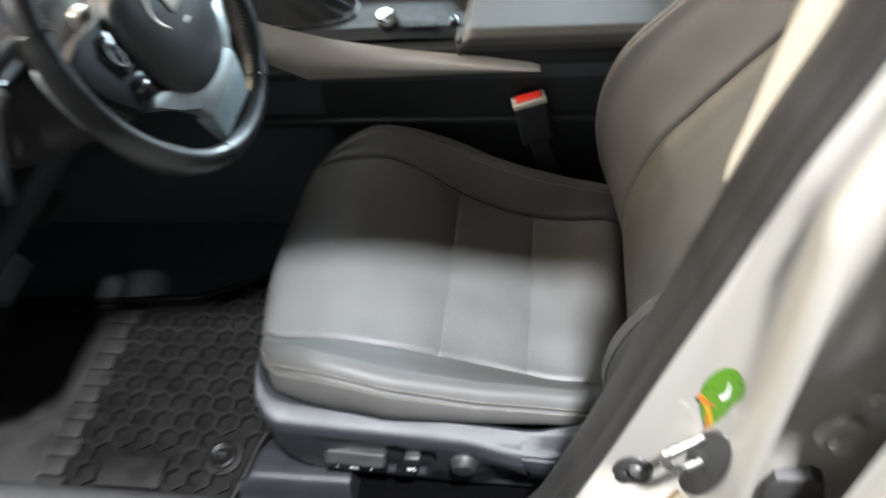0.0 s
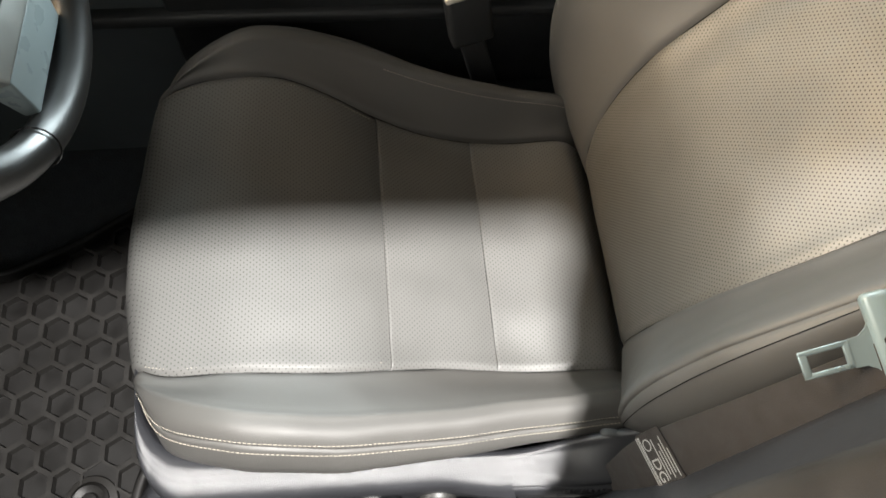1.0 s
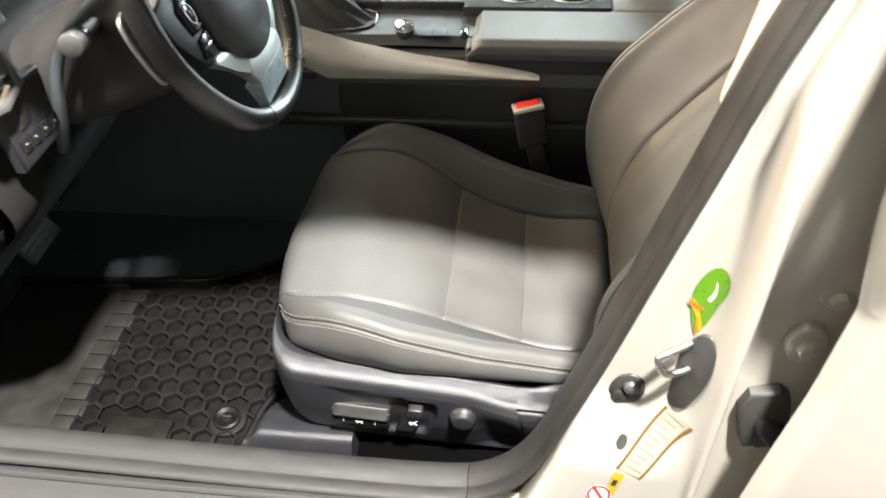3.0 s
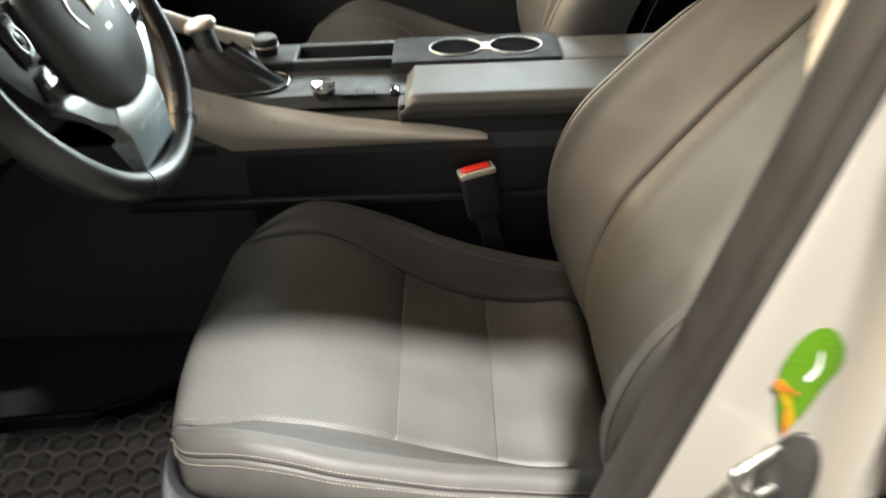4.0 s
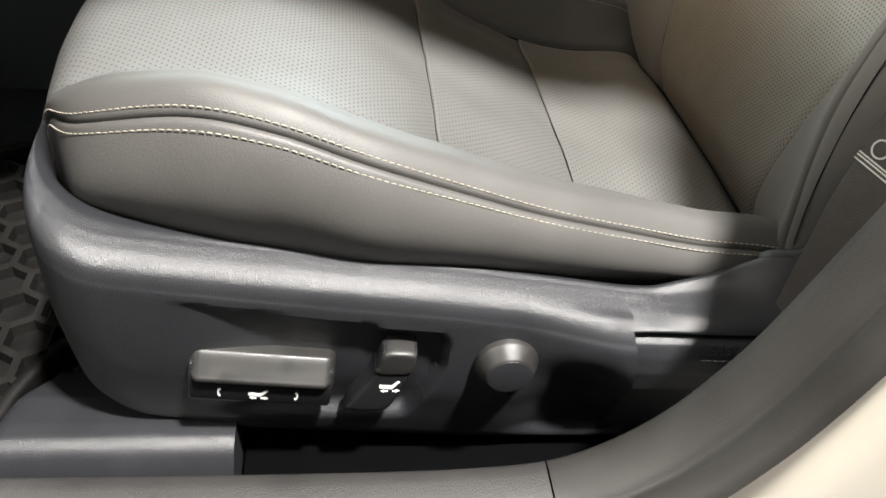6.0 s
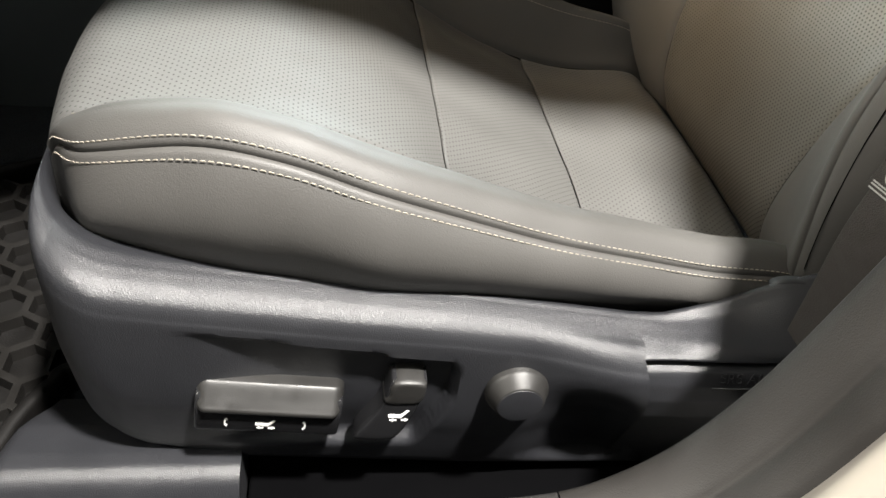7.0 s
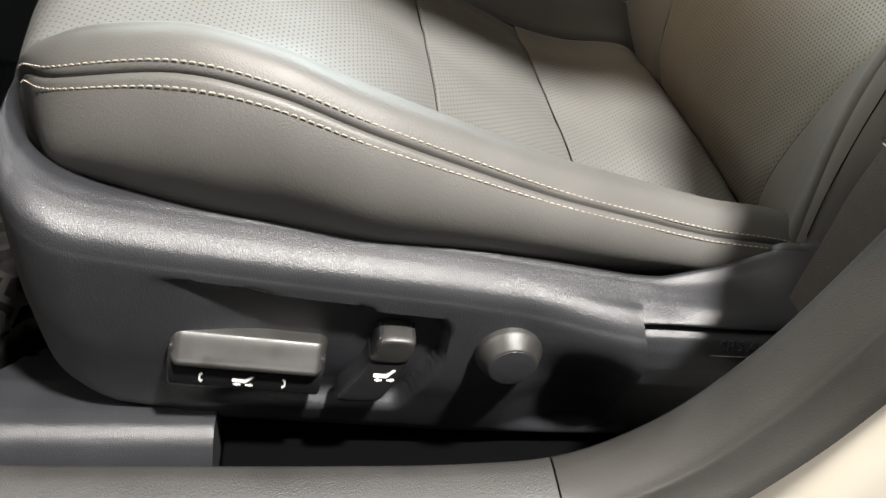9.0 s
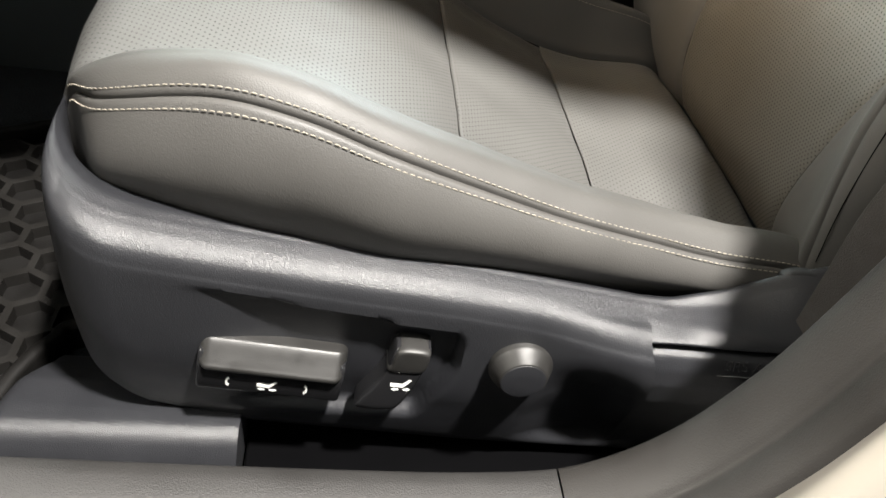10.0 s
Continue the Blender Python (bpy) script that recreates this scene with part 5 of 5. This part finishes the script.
tagged(part("rim_thread", bm, THREAD, rim_ob, "pale rim stitching"), kind="stuff")
cover_out = [tuple(p.xy) for p in spline([(-0.066, 0.056, 0), (0.0, 0.066, 0), (0.066, 0.056, 0), (0.086, 0.028, 0), (0.088, -0.012, 0), (0.084, -0.044, 0), (0.066, -0.072, 0), (0.036, -0.092, 0), (0.0, -0.098, 0), (-0.036, -0.092, 0), (-0.066, -0.072, 0), (-0.084, -0.044, 0), (-0.088, -0.012, 0), (-0.086, 0.028, 0)], 5, True)]


def cover(u, v):
    k = v * len(cover_out)
    x, y = cover_out[int(k) % len(cover_out)]
    r = math.sin(u * math.pi / 2)
    return MW @ Vector((x * r, y * r - 0.004 * (1 - r), 0.012 + 0.028 * math.cos(u * math.pi / 2) ** 0.8))


hub = part("airbag_cover", grid(cover, 16, len(cover_out), closed_v=True), material("hub_cover", (0.05, 0.052, 0.052), 0.42, vary=0.06, scale=20, grain=1500, bump=0.12), wheel, "smooth dark airbag cover with an oval badge")
part("badge_ring", sweep([MW @ Vector((0.043 * math.cos(a), 0.012 + 0.031 * math.sin(a), 0.0385 - 0.0022 * abs(math.cos(a)))) for a in [k * math.pi / 20 for k in range(40)]], round_profile(0.005, 0.003, 0.001, 3), MW.to_3x3() @ Vector((0, 0, 1)), True), SILVER, hub, "satin silver oval ring")
part("badge_bar", prism([(-0.014, 0.025), (-0.005, 0.026), (-0.004, -0.004), (0.024, 0.000), (0.020, -0.010), (-0.014, -0.013)][::-1], 0.003, MW @ Matrix.Translation((0, 0.012, 0.0385)), 0.0008), SILVER, hub, "satin silver angled badge bar")
part("hub_back", lathe(((0.085, -0.03), (0.088, -0.01), (0.080, 0.012)), MW, 40, 0.85), SMOOTH, wheel)
for s in (-1, 1):
    o = [(s * 0.060, 0.050), (s * 0.130, 0.056), (s * 0.168, 0.046), (s * 0.166, 0.010), (s * 0.146, -0.024), (s * 0.134, -0.046), (s * 0.098, -0.056), (s * 0.060, -0.060)]
    spoke = part("side_spoke", prism(o[::-s], 0.016, MW @ Matrix.Translation((0, 0, -0.004)), 0.005), SMOOTH, wheel, "dark control spoke")
    for name, o in (("control_pad", ((0.088, 0.040), (0.112, 0.042), (0.126, 0.028), (0.123, -0.006), (0.108, -0.008), (0.092, -0.002))), ("mode_pad", ((0.091, -0.012), (0.120, -0.014), (0.130, -0.038), (0.098, -0.046)))):
        pad = part(name, prism([(s * x, y) for x, y in o][::-s], 0.004, MW @ Matrix.Translation((0, 0, 0.0115)), 0.0016), GLOSS, spoke, "gloss black button pad")
    ring = [MW @ Vector((s * 0.107 + 0.0085 * math.cos(a), 0.016 + 0.0135 * math.sin(a), 0.0162)) for a in [k * math.pi / 14 for k in range(28)]]
    part("pad_ring", sweep(ring, circle(0.0014, 6), MW.to_3x3() @ Vector((0, 0, 1)), True), WHEEL_SILVER, spoke, "satin ring of the round button")
    part("centre_button", box(s * 0.107 - 0.004, s * 0.107 + 0.004, 0.011, 0.021, 0.0155, 0.0180, 0.0012, m=MW), SWITCH, spoke)
    for k in range(2):
        part("control_button", box(s * 0.107 - 0.008, s * 0.107 + 0.008, 0.032 - 0.036 * k, 0.0355 - 0.036 * k, 0.0150, 0.0168, 0.0008, m=MW), SWITCH, spoke)
    part("bright_mark", box(s * 0.110 - 0.0125, s * 0.110 + 0.0125, -0.0285, -0.0255, 0.0145, 0.0170, 0.0008, m=MW), CHROME, spoke)
    pad = part("paddle", sweep(spline([MW @ Vector((s * x, y, -0.050)) for x, y in ((0.130, 0.055), (0.149, 0.045), (0.155, 0.004), (0.150, -0.036), (0.132, -0.045))], 5), round_profile(0.004, 0.007, 0.0012, 3), MW.to_3x3() @ Vector((0, 0, 1))), WHEEL_SILVER, wheel, "satin silver shift paddle")
    arm = [(s * 0.040, -0.108), (s * 0.064, -0.104), (s * 0.086, -0.078), (s * 0.112, -0.058), (s * 0.123, -0.050), (s * 0.112, -0.043), (s * 0.092, -0.046), (s * 0.070, -0.066), (s * 0.040, -0.084)]
    part("lower_arm", prism(arm[::s], 0.014, MW @ Matrix.Translation((0, 0, 0.001)), 0.004), WHEEL_SILVER, wheel, "satin silver arm under the airbag cover")
fork = [(-0.064, -0.102), (-0.056, -0.120), (0.056, -0.120), (0.064, -0.102), (0.044, -0.080), (-0.044, -0.080)]
part("lower_spoke", prism(fork, 0.016, MW @ Matrix.Translation((0, 0, 0.0)), 0.003), WHEEL_SILVER, wheel, "satin silver lower spoke")
block = bmesh.new()
outline = ((-0.056, -0.1185, 0.0155), (0.056, -0.1185, 0.0155), (0.050, -0.160, 0.002), (-0.050, -0.160, 0.002))
upper = [block.verts.new(MW @ Vector(p)) for p in outline]
under = [block.verts.new(MW @ Vector((0.94 * x, y, -0.014))) for x, y, z in outline]
block.faces.new(upper)
block.faces.new(under[::-1])
for k in range(4):
    block.faces.new((upper[k], under[k], under[(k + 1) % 4], upper[(k + 1) % 4]))
bmesh.ops.bevel(block, geom=block.edges[:], offset=0.0022, segments=3, affect="EDGES", profile=0.5)
part("spoke_block", block, PALE, wheel, "grey sloping block of the lower spoke")

# ---- column, stalk, dash ----
column = thing("steering_column", "dark plastic steering column shroud with a stalk", "steering column")
axis = MW.to_3x3() @ Vector((0, 0, -1))
cp = [MW.translation + axis * d for d in (0.045, 0.07, 0.13, 0.20, 0.30)]
cw = (0.150, 0.185, 0.200, 0.200, 0.19)


def shroud(u, v):
    k = u * 4
    j = min(int(k), 3)
    c = cp[j].lerp(cp[j + 1], k - j)
    w = cw[j] + (cw[j + 1] - cw[j]) * (k - j)
    a = 2 * math.pi * v
    sx, sy = math.copysign(abs(math.cos(a)) ** 0.7, math.cos(a)), math.copysign(abs(math.sin(a)) ** 0.7, math.sin(a))
    return c + (MW.to_3x3() @ Vector((sx * w / 2, sy * w * 0.40 - 0.012, 0)))


part("column_shroud", grid(shroud, 16, 40, closed_v=True, caps=True), SHROUD, column, "dark grey column shroud")
s0, s1 = Vector((-0.500, 0.225, 0.945)), Vector((-0.477, 0.125, 0.968))
stalk = part("stalk_arm", sweep([s0, s0.lerp(s1, 0.5), s0.lerp(s1, 0.8)], circle(0.011, 16), (0, 0, 1)), SMOOTH, column, "dark control stalk")
part("stalk_collar", sweep([s0.lerp(s1, 0.62), s0.lerp(s1, 0.74)], circle(0.0165, 20), (0, 0, 1)), GLOSS, stalk)
part("stalk_cap", lathe(((0.0145, 0), (0.0150, 0.001), (0.0150, 0.0225), (0.0146, 0.0240), (0.0135, 0.0247), (0.0, 0.0247)), Matrix.Translation(s0.lerp(s1, 0.76)) @ (s1 - s0).to_track_quat("Z", "Y").to_matrix().to_4x4(), 28), GREY, stalk, "pale grey stalk cap")

part("control_lever", box(-0.414, -0.396, 0.232, 0.258, 0.983, 1.006, 0.005), SILVER, column, "short pale control lever")

dash = thing("dashboard", "black car dashboard with cluster hood, vent and switches", "dashboard")
DASH = ((-1.18, 0.97), (-0.95, 1.02), (-0.78, 1.03), (-0.70, 1.005), (-0.665, 0.96), (-0.67, 0.91), (-0.63, 0.87), (-0.60, 0.80), (-0.615, 0.72), (-0.68, 0.64), (-0.80, 0.58), (-1.10, 0.55))
dp = spline([(x, 0, z) for x, z in DASH], 5)


def dash_fn(u, v):
    p = dp[round(v * (len(dp) - 1))]
    y = -0.01 + 1.42 * u
    near = math.exp(-((y - 0.02) / 0.11) ** 2)
    centre = math.exp(-((y - 0.74) / 0.14) ** 4)
    return (p.x + 0.05 * near * smooth(0.70, 0.80, p.z) + 0.03 * centre, y, p.z)


part("dash_body", grid(dash_fn, 60, len(dp)), DASH_SKIN, dash, "soft black dashboard")
hood = [(-0.155, -0.06), (-0.15, 0.03), (-0.10, 0.075), (0.0, 0.09), (0.10, 0.075), (0.15, 0.03), (0.155, -0.06)]
mhd = frame_at((-0.64, 0.305, 1.03), (0, 1, 0), (-0.25, 0, 1))
hp = spline([mhd @ Vector((x, y, 0)) for x, y in hood], 5)
part("cluster_hood", sweep(hp, round_profile(0.016, 0.12, 0.007), mhd.to_3x3() @ Vector((0, 0, 1))), PLASTIC, dash, "charcoal cluster hood")
dial = part("cluster_face", prism([tuple(p) for p in ellipse(0.14, 0.07)], 0.004, mhd @ Matrix.Translation((0, 0, -0.045))), GLOSS, dash, "dark gauge face")
part("gauge_ring", sweep([mhd @ Vector((-0.055 + 0.055 * math.cos(a), 0.0 + 0.055 * math.sin(a), -0.038)) for a in [k * math.pi / 20 for k in range(40)]], circle(0.003, 8), mhd.to_3x3() @ Vector((0, 0, 1)), True), SILVER, dial)
part("warning_light", lathe(((0.0, 0), (0.004, 0.0), (0.004, 0.002), (0, 0.002)), Matrix.Translation((-0.655, 0.390, 0.942)) @ mhd.to_3x3().to_4x4(), 16), LED_RED, dial, "red warning lamp")

mv = frame_at((-0.530, 0.020, 0.998), (0.0, 1, 0), (-0.25, 0, 1))
vent = part("air_vent", sweep([mv @ Vector(p) for p in ((-0.04, -0.045, 0), (-0.045, 0.03, 0), (-0.03, 0.045, 0), (0.03, 0.045, 0), (0.045, 0.03, 0), (0.04, -0.045, 0), (0.0, -0.055, 0))], round_profile(0.010, 0.02, 0.003), mv.to_3x3() @ Vector((0, 0, 1)), True), GREY, dash, "grey-rimmed side air vent")
for k in range(4):
    part("vent_slat", box(-0.036, 0.036, -0.036 + 0.02 * k, -0.030 + 0.02 * k, -0.010, 0.006, 0.001, m=mv), SMOOTH, vent)
mp = frame_at((-0.528, 0.062, 0.905), (0.15, 1, 0), (-0.05, 0, 1)) @ Matrix.Scale(0.85, 4)
panel = part("switch_panel", prism([(-0.05, -0.06), (0.04, -0.05), (0.055, 0.055), (-0.045, 0.06)], 0.02, mp @ Matrix.Translation((0, 0, -0.01)), 0.006), PLASTIC, dash, "charcoal switch panel")
part("panel_insert", prism([(-0.028, -0.004), (-0.004, 0.0), (0.018, 0.052), (0.002, 0.054)], 0.004, mp @ Matrix.Translation((0, 0, 0.0085)), 0.0015), SWITCH, panel)
for k in range(4):
    bt = part("panel_button", box(-0.038 + 0.021 * k, -0.021 + 0.021 * k, -0.034, -0.012, 0.008, 0.013, 0.0015, m=mp), GLOSS, panel, "small black button with a pale mark")
    part("button_mark", box(-0.0315 + 0.021 * k, -0.0275 + 0.021 * k, -0.025, -0.021, 0.0125, 0.0136, 0, m=mp), FAINT, bt)
ml = frame_at((-0.612, 0.030, 0.782), (0.15, 1, 0), (0.30, 0, 1))
lower = part("lower_panel", prism([(-0.06, -0.075), (0.03, -0.07), (0.06, 0.0), (0.055, 0.085), (-0.06, 0.10)], 0.03, ml @ Matrix.Translation((0, 0, -0.02)), 0.010), DASH_SKIN, dash, "dark lower knee panel")
for k in range(3):
    part("pull_mark", box(-0.035 + 0.026 * k, -0.022 + 0.026 * k, -0.045, -0.030, 0.009, 0.0115, 0.001, m=ml), SWITCH, lower)

# The lighter blue-grey colour stands in for light this edge catches.
part("binnacle_edge", sweep(spline([(-0.585, 0.17, 0.78), (-0.573, 0.17, 0.812), (-0.546, 0.17, 0.898), (-0.515, 0.172, 0.95), (-0.467, 0.178, 0.995), (-0.425, 0.185, 1.018)], 6), round_profile(0.014, 0.020, 0.006), (0, 1, 0)), CONSOLE, dash, "trim edge round the column, its blue-grey sheen put in the colour")
for nm, px, py, pz, lab in (("parking_brake_pedal", -0.76, 0.225, 0.552, "dark ribbed parking brake pedal under the dashboard"), ("brake_pedal", -0.90, 0.36, 0.47, "dark ribbed brake pedal under the dashboard"), ("accelerator_pedal", -0.90, 0.50, 0.44, "dark accelerator pedal under the dashboard")):
    ped = thing(nm, lab, "pedal")
    mm = frame_at((px, py, pz), (0, 1, 0), (-0.6, 0, 1))
    pad = part("pedal_pad", box(-0.045, 0.045, -0.03, 0.03, -0.006, 0.006, 0.004, m=mm), RUBBER, ped)
    for k in range(4):
        part("pedal_rib", box(-0.040, 0.040, -0.024 + 0.014 * k, -0.018 + 0.014 * k, 0.005, 0.009, 0.0015, m=mm), RUBBER, pad)
    part("pedal_arm", sweep([mm @ Vector(p) for p in ((0, 0.0, -0.006), (0, 0.06, -0.03), (0, 0.20, -0.08))], round_profile(0.014, 0.01, 0.003), (0, 1, 0)), DASH_SKIN, ped)
